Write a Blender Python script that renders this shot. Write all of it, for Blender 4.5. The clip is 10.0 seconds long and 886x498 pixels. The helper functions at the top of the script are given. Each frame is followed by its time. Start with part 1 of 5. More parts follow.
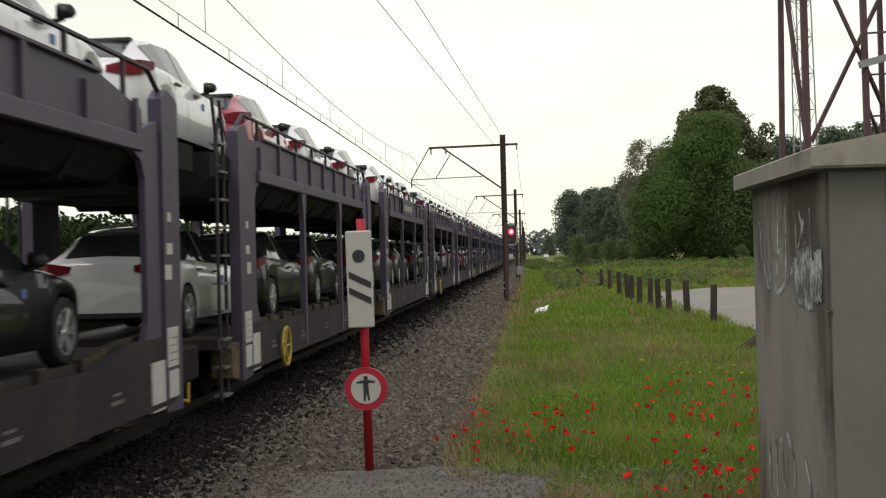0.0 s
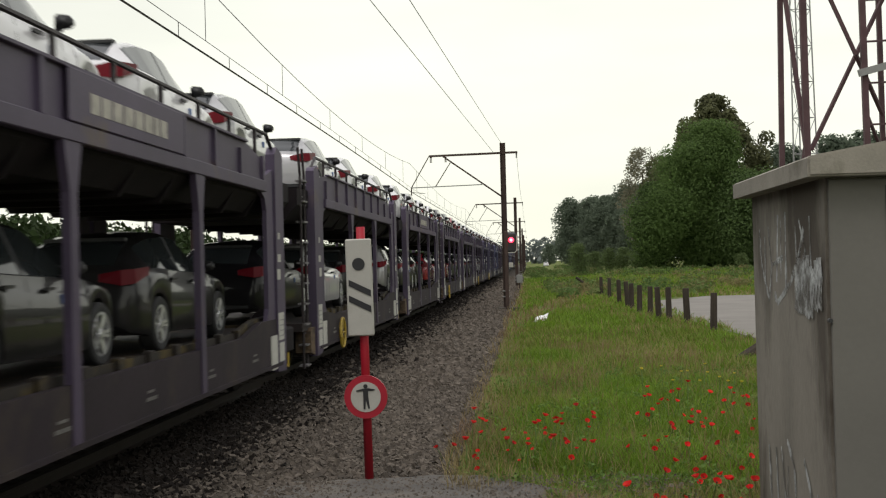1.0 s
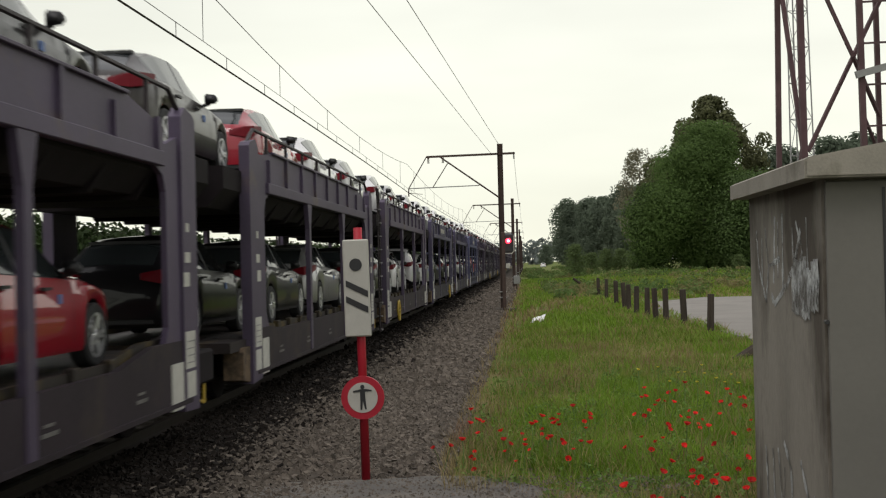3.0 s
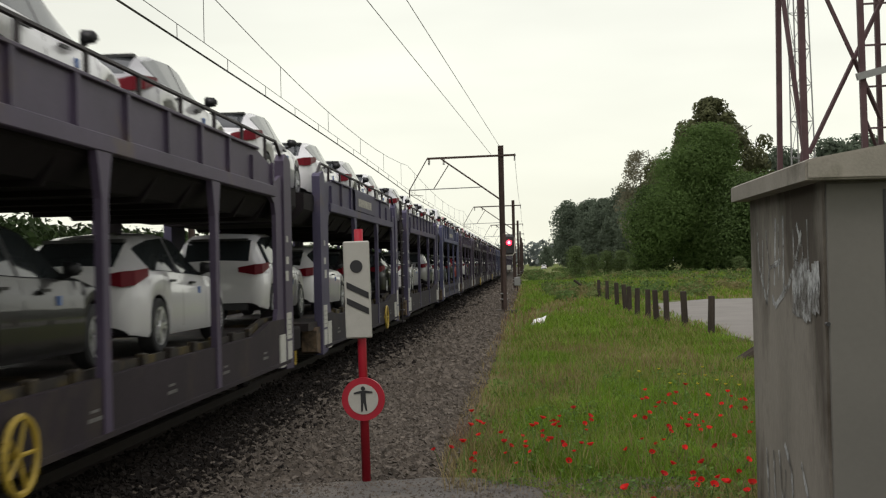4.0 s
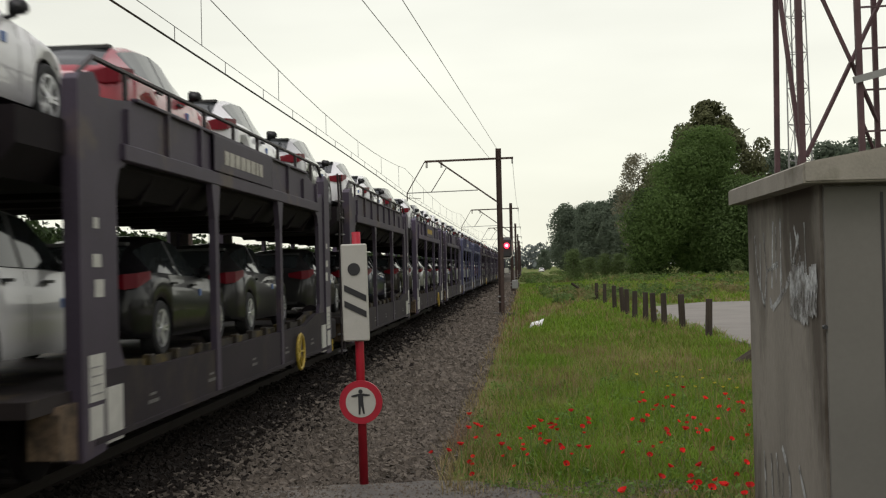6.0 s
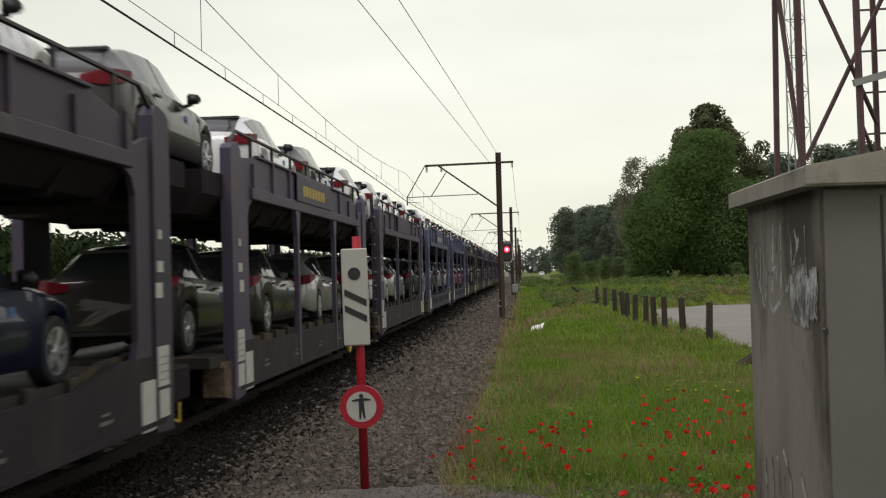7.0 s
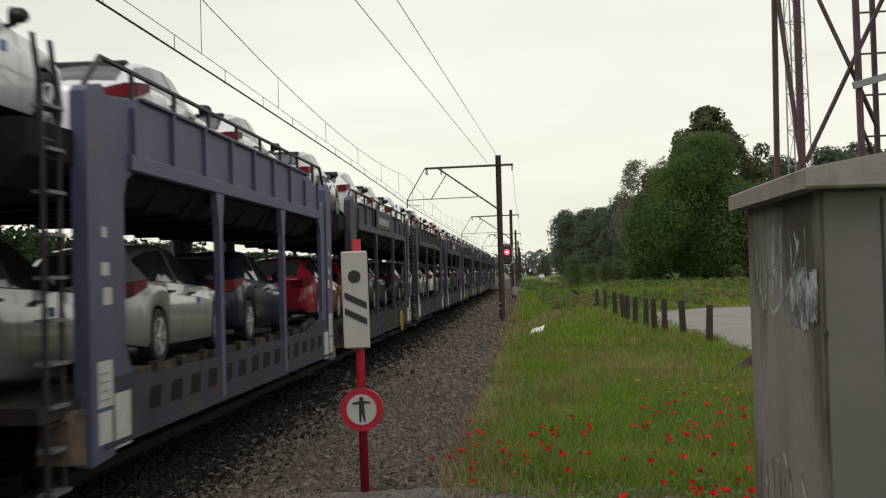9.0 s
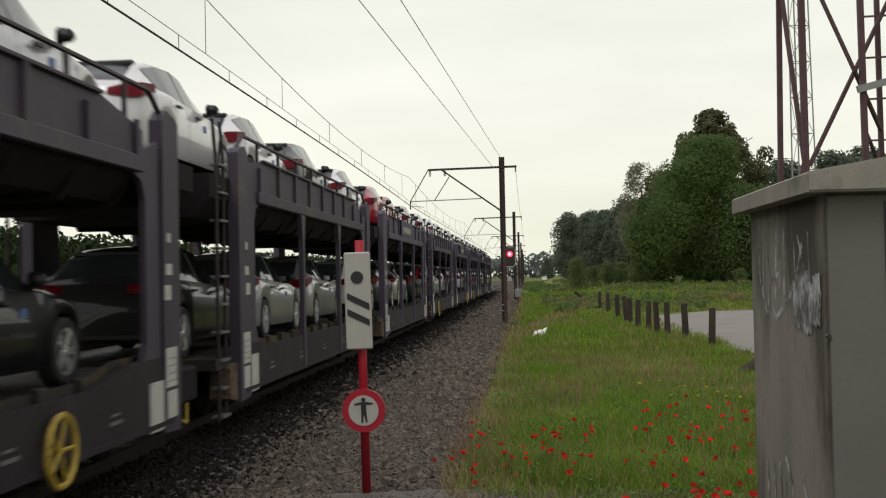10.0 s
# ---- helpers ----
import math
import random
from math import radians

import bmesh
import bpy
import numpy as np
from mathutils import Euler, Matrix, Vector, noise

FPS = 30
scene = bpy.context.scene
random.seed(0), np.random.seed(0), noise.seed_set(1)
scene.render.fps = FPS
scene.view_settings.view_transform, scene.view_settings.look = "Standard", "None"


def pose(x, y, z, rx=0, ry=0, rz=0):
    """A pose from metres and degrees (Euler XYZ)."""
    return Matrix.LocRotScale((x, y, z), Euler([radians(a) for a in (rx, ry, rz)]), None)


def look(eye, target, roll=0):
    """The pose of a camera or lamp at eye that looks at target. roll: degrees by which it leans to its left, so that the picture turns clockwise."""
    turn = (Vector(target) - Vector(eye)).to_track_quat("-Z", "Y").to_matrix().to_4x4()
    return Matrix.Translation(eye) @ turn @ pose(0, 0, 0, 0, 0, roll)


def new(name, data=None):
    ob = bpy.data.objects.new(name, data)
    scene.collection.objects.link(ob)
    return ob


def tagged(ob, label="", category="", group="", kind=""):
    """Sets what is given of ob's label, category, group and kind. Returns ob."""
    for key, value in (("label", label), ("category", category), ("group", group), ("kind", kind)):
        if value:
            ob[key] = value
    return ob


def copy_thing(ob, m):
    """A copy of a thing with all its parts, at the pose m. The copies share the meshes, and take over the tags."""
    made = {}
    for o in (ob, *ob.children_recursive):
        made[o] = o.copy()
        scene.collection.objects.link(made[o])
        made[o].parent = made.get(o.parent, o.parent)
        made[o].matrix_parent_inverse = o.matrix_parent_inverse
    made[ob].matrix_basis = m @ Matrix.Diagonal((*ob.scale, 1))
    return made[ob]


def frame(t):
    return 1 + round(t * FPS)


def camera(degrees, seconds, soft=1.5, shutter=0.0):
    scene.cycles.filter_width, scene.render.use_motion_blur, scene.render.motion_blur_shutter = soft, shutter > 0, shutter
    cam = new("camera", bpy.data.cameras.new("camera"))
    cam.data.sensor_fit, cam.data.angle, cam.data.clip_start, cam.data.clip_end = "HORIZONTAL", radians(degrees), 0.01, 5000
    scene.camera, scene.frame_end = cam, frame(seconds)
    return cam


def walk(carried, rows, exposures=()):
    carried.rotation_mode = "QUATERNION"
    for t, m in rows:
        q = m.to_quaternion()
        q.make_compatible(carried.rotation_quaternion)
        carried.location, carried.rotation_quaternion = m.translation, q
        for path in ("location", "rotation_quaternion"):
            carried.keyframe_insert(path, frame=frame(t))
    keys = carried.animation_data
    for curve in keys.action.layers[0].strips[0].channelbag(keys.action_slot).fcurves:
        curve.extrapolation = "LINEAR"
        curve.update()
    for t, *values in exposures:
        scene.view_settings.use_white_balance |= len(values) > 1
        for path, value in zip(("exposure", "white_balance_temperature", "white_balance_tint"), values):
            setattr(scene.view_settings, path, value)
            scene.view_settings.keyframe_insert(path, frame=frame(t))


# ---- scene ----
EYE = (0.0, 0.0, 1.87)
cam = camera(40.94, 10.0, soft=1.2, shutter=0.14)
TURNS = [
    (0.0, 90.287, 1.453, 4.172),
    (0.5, 90.440, 1.470, 4.174),
    (1.0, 90.679, 1.451, 4.168),
    (1.5, 90.755, 1.338, 4.074),
    (2.0, 90.731, 1.334, 4.022),
    (2.5, 90.690, 1.375, 4.019),
    (4.0, 90.795, 1.296, 4.065),
    (4.5, 90.802, 1.321, 4.066),
    (5.0, 90.815, 1.337, 3.961),
    (5.5, 90.847, 1.228, 3.950),
    (7.0, 91.136, 1.466, 3.964),
    (7.5, 91.204, 1.465, 3.973),
    (8.0, 91.285, 1.446, 3.966),
    (8.5, 91.277, 1.455, 3.944),
    (9.0, 91.267, 1.513, 3.967),
    (9.5, 91.257, 1.364, 3.999),
    (10.0, 91.342, 1.168, 4.100),
]
walk(cam, [(t, pose(*EYE, rx, ry, rz)) for t, rx, ry, rz in TURNS],
     exposures=[(0.0, 0.12, 6500, 14), (1.0, 0.07, 6500, 14), (2.5, 0.0, 6500, 14), (5.5, -0.03, 6500, 15), (7.0, -0.08, 6500, 15), (10.0, -0.11, 6500, 15)])

# ---- world and sun: a bright overcast summer day ----
world = bpy.data.worlds.new("overcast_sky")
scene.world = world
world.use_nodes = True
wn, wl = world.node_tree.nodes, world.node_tree.links
wn.clear()
w_out = wn.new("ShaderNodeOutputWorld")
w_bg = wn.new("ShaderNodeBackground")
w_sky = wn.new("ShaderNodeTexSky")
w_sky.sky_type = "NISHITA"
w_sky.sun_disc = False
w_sky.sun_elevation = radians(48)
w_sky.sun_rotation = radians(35)
w_dim = wn.new("ShaderNodeVectorMath")
w_dim.operation = "SCALE"
w_dim.inputs["Scale"].default_value = 0.09
w_tc = wn.new("ShaderNodeTexCoord")
w_map = wn.new("ShaderNodeMapping")
w_map.inputs["Scale"].default_value = (1.2, 1.2, 5.0)
w_noise = wn.new("ShaderNodeTexNoise")
w_noise.inputs["Scale"].default_value = 1.7
w_noise.inputs["Detail"].default_value = 4.0
w_noise.inputs["Roughness"].default_value = 0.5
w_sep = wn.new("ShaderNodeSeparateXYZ")
wl.new(w_tc.outputs["Generated"], w_sep.inputs["Vector"])
w_ramp = wn.new("ShaderNodeValToRGB")
for at, tone in ((0.0, (0.98, 1.01, 0.83)), (0.09, (0.96, 0.995, 0.835)), (0.15, (0.815, 0.855, 0.765)), (0.24, (0.715, 0.755, 0.70)), (0.55, (0.86, 0.89, 0.83))):
    stop = w_ramp.color_ramp.elements[0] if at == 0.0 else w_ramp.color_ramp.elements[1] if at == 0.55 else w_ramp.color_ramp.elements.new(at)
    stop.position, stop.color = at, (*tone, 1)
w_cloud = wn.new("ShaderNodeMapRange")
w_cloud.inputs["From Min"].default_value, w_cloud.inputs["From Max"].default_value = 0.32, 0.68
w_cloud.inputs["To Min"].default_value, w_cloud.inputs["To Max"].default_value = 0.90, 1.10
w_sheet = wn.new("ShaderNodeVectorMath")
w_sheet.operation = "SCALE"
w_mix = wn.new("ShaderNodeMix")
w_mix.data_type = "RGBA"
w_mix.inputs["Factor"].default_value = 0.93
wl.new(w_tc.outputs["Generated"], w_map.inputs["Vector"])
wl.new(w_map.outputs["Vector"], w_noise.inputs["Vector"])
wl.new(w_noise.outputs["Fac"], w_cloud.inputs["Value"])
wl.new(w_sep.outputs["Z"], w_ramp.inputs["Fac"])
wl.new(w_ramp.outputs["Color"], w_sheet.inputs[0])
wl.new(w_cloud.outputs["Result"], w_sheet.inputs["Scale"])
wl.new(w_sky.outputs["Color"], w_dim.inputs[0])
wl.new(w_dim.outputs["Vector"], w_mix.inputs[6])
wl.new(w_sheet.outputs["Vector"], w_mix.inputs[7])
wl.new(w_mix.outputs[2], w_bg.inputs["Color"])
w_bg.inputs["Strength"].default_value = 1.05
wl.new(w_bg.outputs["Background"], w_out.inputs["Surface"])

sun = new("sun", bpy.data.lights.new("sun", "SUN"))
sun.data.energy = 1.25
sun.data.angle = radians(25)
sun.data.color = (1.0, 0.97, 0.92)
sun.matrix_world = look((0, 0, 30), (8, 14, 0))


# ---- materials ----
def mat(name, color, rough=0.6, metal=0.0, vary=0.2, scale=6.0, bump=0.0, fine=60.0, spot=None, spot_at=0.62,
        per_object=0.0, island=0.0, coat=0.0, stretch=(1, 1, 1), through_light=0.0, gloss=0.5):
    """A surface with coarse and fine variation; spot: a second colour in patches (dirt, rust, dry stalks)."""
    m = bpy.data.materials.new(name)
    m.use_nodes = True
    n, l = m.node_tree.nodes, m.node_tree.links
    b = n["Principled BSDF"]
    b.inputs["Roughness"].default_value = rough
    b.inputs["Metallic"].default_value = metal
    b.inputs["Coat Weight"].default_value = coat
    tc = n.new("ShaderNodeTexCoord")
    mp = n.new("ShaderNodeMapping")
    mp.inputs["Scale"].default_value = stretch
    l.new(tc.outputs["Object"], mp.inputs["Vector"])
    big = n.new("ShaderNodeTexNoise")
    big.inputs["Scale"].default_value = scale
    big.inputs["Detail"].default_value = 5
    small = n.new("ShaderNodeTexNoise")
    small.inputs["Scale"].default_value = fine
    small.inputs["Detail"].default_value = 3
    for t in (big, small):
        l.new(mp.outputs["Vector"], t.inputs["Vector"])
    add = n.new("ShaderNodeMath")
    add.operation = "MULTIPLY_ADD"
    add.inputs[1].default_value = 0.5
    l.new(small.outputs["Fac"], add.inputs[0])
    l.new(big.outputs["Fac"], add.inputs[2])
    ramp = n.new("ShaderNodeMapRange")
    ramp.inputs["From Min"].default_value, ramp.inputs["From Max"].default_value = 0.45, 1.05
    ramp.inputs["To Min"].default_value, ramp.inputs["To Max"].default_value = 1 - vary, 1 + vary
    l.new(add.outputs[0], ramp.inputs["Value"])
    last = ramp.outputs["Result"]
    if per_object or island:
        info = n.new("ShaderNodeNewGeometry" if island else "ShaderNodeObjectInfo")
        mr = n.new("ShaderNodeMapRange")
        k = island or per_object
        mr.inputs["To Min"].default_value, mr.inputs["To Max"].default_value = 1 - k, 1 + k
        l.new(info.outputs["Random Per Island" if island else "Random"], mr.inputs["Value"])
        mul = n.new("ShaderNodeMath")
        mul.operation = "MULTIPLY"
        l.new(last, mul.inputs[0])
        l.new(mr.outputs["Result"], mul.inputs[1])
        last = mul.outputs[0]
    sc = n.new("ShaderNodeVectorMath")
    sc.operation = "SCALE"
    sc.inputs[0].default_value = color[:3]
    l.new(last, sc.inputs["Scale"])
    col = sc.outputs["Vector"]
    if spot:
        pn = n.new("ShaderNodeTexNoise")
        pn.inputs["Scale"].default_value = scale * 0.6
        pn.inputs["Detail"].default_value = 7
        pn.inputs["Roughness"].default_value = 0.65
        l.new(mp.outputs["Vector"], pn.inputs["Vector"])
        pr = n.new("ShaderNodeMapRange")
        pr.inputs["From Min"].default_value, pr.inputs["From Max"].default_value = spot_at - 0.07, spot_at + 0.07
        l.new(pn.outputs["Fac"], pr.inputs["Value"])
        mx = n.new("ShaderNodeMix")
        mx.data_type = "RGBA"
        l.new(pr.outputs["Result"], mx.inputs["Factor"])
        l.new(col, mx.inputs[6])
        mx.inputs[7].default_value = (*spot[:3], 1)
        col = mx.outputs[2]
    l.new(col, b.inputs["Base Color"])
    b.inputs["Specular IOR Level"].default_value = gloss
    if through_light:
        tr = n.new("ShaderNodeBsdfTranslucent")
        ms = n.new("ShaderNodeMixShader")
        ms.inputs["Fac"].default_value = through_light
        l.new(col, tr.inputs["Color"])
        l.new(b.outputs["BSDF"], ms.inputs[1])
        l.new(tr.outputs["BSDF"], ms.inputs[2])
        l.new(ms.outputs["Shader"], n["Material Output"].inputs["Surface"])
    if bump:
        bp = n.new("ShaderNodeBump")
        bp.inputs["Strength"].default_value = 0.6
        bp.inputs["Distance"].default_value = bump
        l.new(add.outputs[0], bp.inputs["Height"])
        l.new(bp.outputs["Normal"], b.inputs["Normal"])
    return m


def glow(name, color, power):
    m = bpy.data.materials.new(name)
    m.use_nodes = True
    b = m.node_tree.nodes["Principled BSDF"]
    b.inputs["Base Color"].default_value = (*color, 1)
    b.inputs["Emission Color"].default_value = (*color, 1)
    b.inputs["Emission Strength"].default_value = power
    return m


M_ASPHALT = mat("old_asphalt", (0.085, 0.078, 0.07), 0.9, vary=0.35, scale=2.5, bump=0.012, fine=90, spot=(0.12, 0.105, 0.085), spot_at=0.56)
M_SOIL = mat("meadow_soil", (0.078, 0.12, 0.02), 0.95, vary=0.4, scale=0.35, fine=9, bump=0.03, spot=(0.165, 0.125, 0.068), spot_at=0.55, gloss=0.1)
M_BALLAST = mat("ballast_bed", (0.062, 0.053, 0.044), 0.95, vary=0.45, scale=5, fine=38, bump=0.03, gloss=0.1)
M_STONE = mat("ballast_stone", (0.098, 0.083, 0.068), 0.9, vary=0.3, scale=9, fine=70, island=0.42, gloss=0.2)
# oily stones, blackened further: the train's shadow is painted into their colour
M_STONE_SHADED = mat("shaded_oily_ballast_stone", (0.016, 0.013, 0.011), 0.85, vary=0.3, scale=9, fine=70, island=0.5, gloss=0.1)
M_GRAVEL = mat("yard_gravel", (0.21, 0.198, 0.18), 0.95, vary=0.15, scale=0.5, fine=14, bump=0.01, gloss=0.1)
M_CONCRETE = mat("weathered_concrete", (0.225, 0.207, 0.172), 0.9, vary=0.25, scale=1.6, fine=45, bump=0.006, spot=(0.075, 0.062, 0.046), spot_at=0.55, stretch=(1, 1, 0.4))
M_CONCRETE_SMOOTH = mat("painted_concrete", (0.138, 0.132, 0.117), 0.75, vary=0.07, scale=1.2, fine=30, bump=0.002, gloss=0.3)
M_CAP = mat("concrete_cap", (0.235, 0.218, 0.18), 0.9, vary=0.22, scale=3.0, fine=60, bump=0.006, spot=(0.12, 0.11, 0.08), spot_at=0.58)
M_GRAFFITI = mat("faded_spray_paint", (0.48, 0.50, 0.49), 0.8, vary=0.3, scale=8, fine=80, spot=(0.15, 0.145, 0.13), spot_at=0.5)
gn, gl = M_GRAFFITI.node_tree.nodes, M_GRAFFITI.node_tree.links
g_noise, g_cut, g_gone, g_mix = gn.new("ShaderNodeTexNoise"), gn.new("ShaderNodeMapRange"), gn.new("ShaderNodeBsdfTransparent"), gn.new("ShaderNodeMixShader")
g_noise.inputs["Scale"].default_value, g_noise.inputs["Detail"].default_value = 7.0, 4.0
g_cut.inputs["From Min"].default_value, g_cut.inputs["From Max"].default_value = 0.44, 0.78
gl.new(g_noise.outputs["Fac"], g_cut.inputs["Value"])
gl.new(g_cut.outputs["Result"], g_mix.inputs["Fac"])
gl.new(gn["Principled BSDF"].outputs["BSDF"], g_mix.inputs[1])
gl.new(g_gone.outputs["BSDF"], g_mix.inputs[2])
gl.new(g_mix.outputs["Shader"], gn["Material Output"].inputs["Surface"])
M_RED_POLE = mat("red_pole_paint", (0.33, 0.012, 0.024), 0.45, vary=0.12, scale=4, gloss=0.3)
M_WHITE_BOARD = mat("white_board", (0.42, 0.41, 0.37), 0.5, vary=0.08, scale=5, spot=(0.34, 0.33, 0.29), gloss=0.3)
M_BLACK = mat("black_paint", (0.02, 0.02, 0.022), 0.5, vary=0.1)
M_SIGN_RED = mat("sign_red", (0.36, 0.02, 0.035), 0.4, vary=0.08, gloss=0.3)
M_RUSTY = mat("rust_brown_steel", (0.058, 0.038, 0.032), 0.75, vary=0.3, scale=3, fine=40, bump=0.002, gloss=0.3)
M_TOWER = mat("red_oxide_steel", (0.078, 0.042, 0.046), 0.65, vary=0.3, scale=2, fine=30, gloss=0.3)
M_GALV = mat("galvanised_steel", (0.24, 0.24, 0.235), 0.5, 0.3, vary=0.15)
M_WIRE = mat("dark_copper_wire", (0.045, 0.04, 0.04), 0.5, 0.3, vary=0.1)
M_FEEDER = mat("weathered_feeder_wire", (0.19, 0.185, 0.175), 0.5, 0.3, vary=0.1)
M_RAIL = mat("rail_steel", (0.022, 0.017, 0.014), 0.5, 0.2, vary=0.25, gloss=0.2)
M_SLEEPER = mat("concrete_sleeper", (0.075, 0.066, 0.057), 0.9, vary=0.2, gloss=0.2)
M_WOODPOST = mat("weathered_post_wood", (0.05, 0.04, 0.032), 0.9, vary=0.4, scale=4, fine=60, bump=0.006, stretch=(1, 1, 0.2), gloss=0.2)
M_BARK = mat("bark", (0.07, 0.055, 0.04), 0.95, vary=0.4, scale=2, fine=20, bump=0.02)
M_LEAF = mat("leaf_green", (0.105, 0.165, 0.05), 0.6, vary=0.2, scale=0.35, fine=3, island=0.1, through_light=0.58, gloss=0.12)
M_LEAF_DARK = mat("leaf_dark", (0.073, 0.114, 0.038), 0.6, vary=0.25, scale=0.3, fine=3, island=0.28, through_light=0.42, gloss=0.12)
M_LEAF_BROWN = mat("leaf_olive", (0.105, 0.112, 0.055), 0.6, vary=0.25, scale=0.3, fine=3, island=0.28, through_light=0.42, gloss=0.12)
M_LEAF_PALE = mat("leaf_pale", (0.19, 0.18, 0.125), 0.7, vary=0.2, scale=0.3, fine=3, island=0.25, through_light=0.45, gloss=0.1)
# paler and greyer green: distance haze is put into this leaf colour
M_LEAF_HAZE = mat("leaf_painted_haze", (0.150, 0.185, 0.135), 0.8, vary=0.2, scale=0.1, fine=1, island=0.1, through_light=0.58, gloss=0.08)
M_LEAF_BUSH = mat("leaf_bush", (0.135, 0.185, 0.075), 0.65, vary=0.25, scale=0.4, fine=3, island=0.2, through_light=0.45, gloss=0.1)
M_HEDGE = mat("leaf_hedge", (0.024, 0.040, 0.013), 0.7, vary=0.3, scale=0.4, fine=3, island=0.35, through_light=0.2, gloss=0.1)
# horizon woods, greyed further with painted haze
M_FAR_HAZE = mat("far_wood_painted_haze", (0.19, 0.215, 0.205), 0.9, vary=0.15, scale=0.05, fine=0.6, through_light=0.42, gloss=0.1)
M_GRASS = mat("grass_blade", (0.138, 0.226, 0.024), 0.55, vary=0.3, scale=0.45, fine=4, island=0.28, through_light=0.45, gloss=0.12, spot=(0.20, 0.20, 0.055), spot_at=0.60)
M_GRASS_DRY = mat("dry_stalk", (0.27, 0.215, 0.10), 0.7, vary=0.3, scale=0.8, island=0.25, through_light=0.35, gloss=0.15, spot=(0.20, 0.125, 0.075), spot_at=0.52)
M_WEED = mat("weed_leaf", (0.12, 0.20, 0.045), 0.6, vary=0.3, scale=1.5, fine=9, island=0.35, through_light=0.4, gloss=0.15)
M_SCRUB = mat("scrub_leaf", (0.095, 0.15, 0.045), 0.7, vary=0.35, scale=0.3, fine=2, island=0.35, through_light=0.42, gloss=0.1, spot=(0.2, 0.17, 0.08), spot_at=0.56)
M_POPPY = mat("poppy_petal", (0.62, 0.022, 0.018), 0.55, vary=0.2, scale=20, per_object=0.4, through_light=0.4, gloss=0.15)
M_YELLOW_FLOWER = mat("yellow_petal", (0.65, 0.5, 0.03), 0.6, vary=0.1)
M_STEM = mat("flower_stem", (0.10, 0.17, 0.04), 0.6, vary=0.2)
M_LITTER = mat("white_plastic_bag", (0.75, 0.75, 0.74), 0.5, vary=0.08)

M_WAGON = {
    "grey": mat("wagon_grey_violet_paint", (0.063, 0.046, 0.082), 0.55, 0.0, vary=0.22, scale=1.4, fine=25, bump=0.002, spot=(0.10, 0.07, 0.055), spot_at=0.66, per_object=0.1),
    "indigo": mat("wagon_indigo_paint", (0.056, 0.047, 0.094), 0.55, 0.0, vary=0.22, scale=1.4, fine=25, bump=0.002, spot=(0.09, 0.065, 0.06), spot_at=0.66, per_object=0.1),
    "dark": mat("wagon_dark_grey_paint", (0.044, 0.032, 0.052), 0.6, 0.0, vary=0.22, scale=1.4, fine=25, bump=0.002, spot=(0.09, 0.065, 0.05), spot_at=0.64, per_object=0.1),
    "blue": mat("wagon_faded_blue_paint", (0.074, 0.076, 0.150), 0.55, 0.0, vary=0.2, scale=1.4, fine=25, bump=0.002, spot=(0.12, 0.08, 0.06), spot_at=0.68, per_object=0.08),
}
# wagon paints darkened for the weaker sky light low down, with brown spots
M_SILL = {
    "grey": mat("shaded_sill_paint", (0.024, 0.0165, 0.022), 0.7, vary=0.3, scale=1.2, fine=20, bump=0.002, spot=(0.045, 0.034, 0.029), spot_at=0.6, gloss=0.3),
    "indigo": mat("shaded_indigo_sill", (0.023, 0.018, 0.025), 0.7, vary=0.3, scale=1.2, fine=20, bump=0.002, spot=(0.042, 0.033, 0.030), spot_at=0.6, gloss=0.3),
    "dark": mat("shaded_dark_sill", (0.020, 0.014, 0.019), 0.7, vary=0.3, scale=1.2, fine=20, bump=0.002, spot=(0.04, 0.03, 0.025), spot_at=0.6, gloss=0.3),
    "blue": mat("shaded_blue_sill", (0.038, 0.035, 0.055), 0.7, vary=0.3, scale=1.2, fine=20, bump=0.002, spot=(0.07, 0.055, 0.048), spot_at=0.6, gloss=0.3),
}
# soot colour taken near black, to paint in the shade under the decks
M_UNDER = mat("sooty_shaded_underframe", (0.011, 0.008, 0.0095), 0.85, vary=0.3, scale=4, gloss=0.2)
M_DECK = mat("worn_deck_plate", (0.024, 0.018, 0.018), 0.7, vary=0.35, scale=3, fine=40, spot=(0.09, 0.065, 0.035), spot_at=0.6, gloss=0.3)
M_GUTTER = mat("yellow_brown_wheel_guide", (0.085, 0.062, 0.021), 0.7, vary=0.4, scale=3, fine=30, spot=(0.026, 0.021, 0.018), spot_at=0.44, gloss=0.3)
M_LABEL = mat("white_label", (0.50, 0.49, 0.45), 0.6, vary=0.15, scale=6, fine=50)
M_TREAD = mat("worn_tread_steel", (0.16, 0.15, 0.155), 0.55, 0.2, vary=0.25, scale=8)
M_STEP = mat("tan_step_paint", (0.15, 0.105, 0.068), 0.75, vary=0.35, scale=5, fine=40, spot=(0.05, 0.038, 0.03), spot_at=0.55, gloss=0.2)
M_LABEL_INK = mat("label_ink", (0.24, 0.235, 0.23), 0.6)
M_STENCIL = mat("worn_stencil", (0.13, 0.125, 0.118), 0.7, vary=0.4, scale=9)
M_PANEL_LETTER = mat("pale_panel_lettering", (0.40, 0.375, 0.33), 0.6, vary=0.4, scale=5)
M_YELLOW = mat("yellow_enamel", (0.42, 0.29, 0.035), 0.5, vary=0.25, scale=6)
M_RAILING = mat("dark_railing_paint", (0.03, 0.023, 0.026), 0.5, vary=0.2, gloss=0.3)
M_TYRE = mat("tyre_rubber", (0.022, 0.022, 0.023), 0.8, vary=0.2)
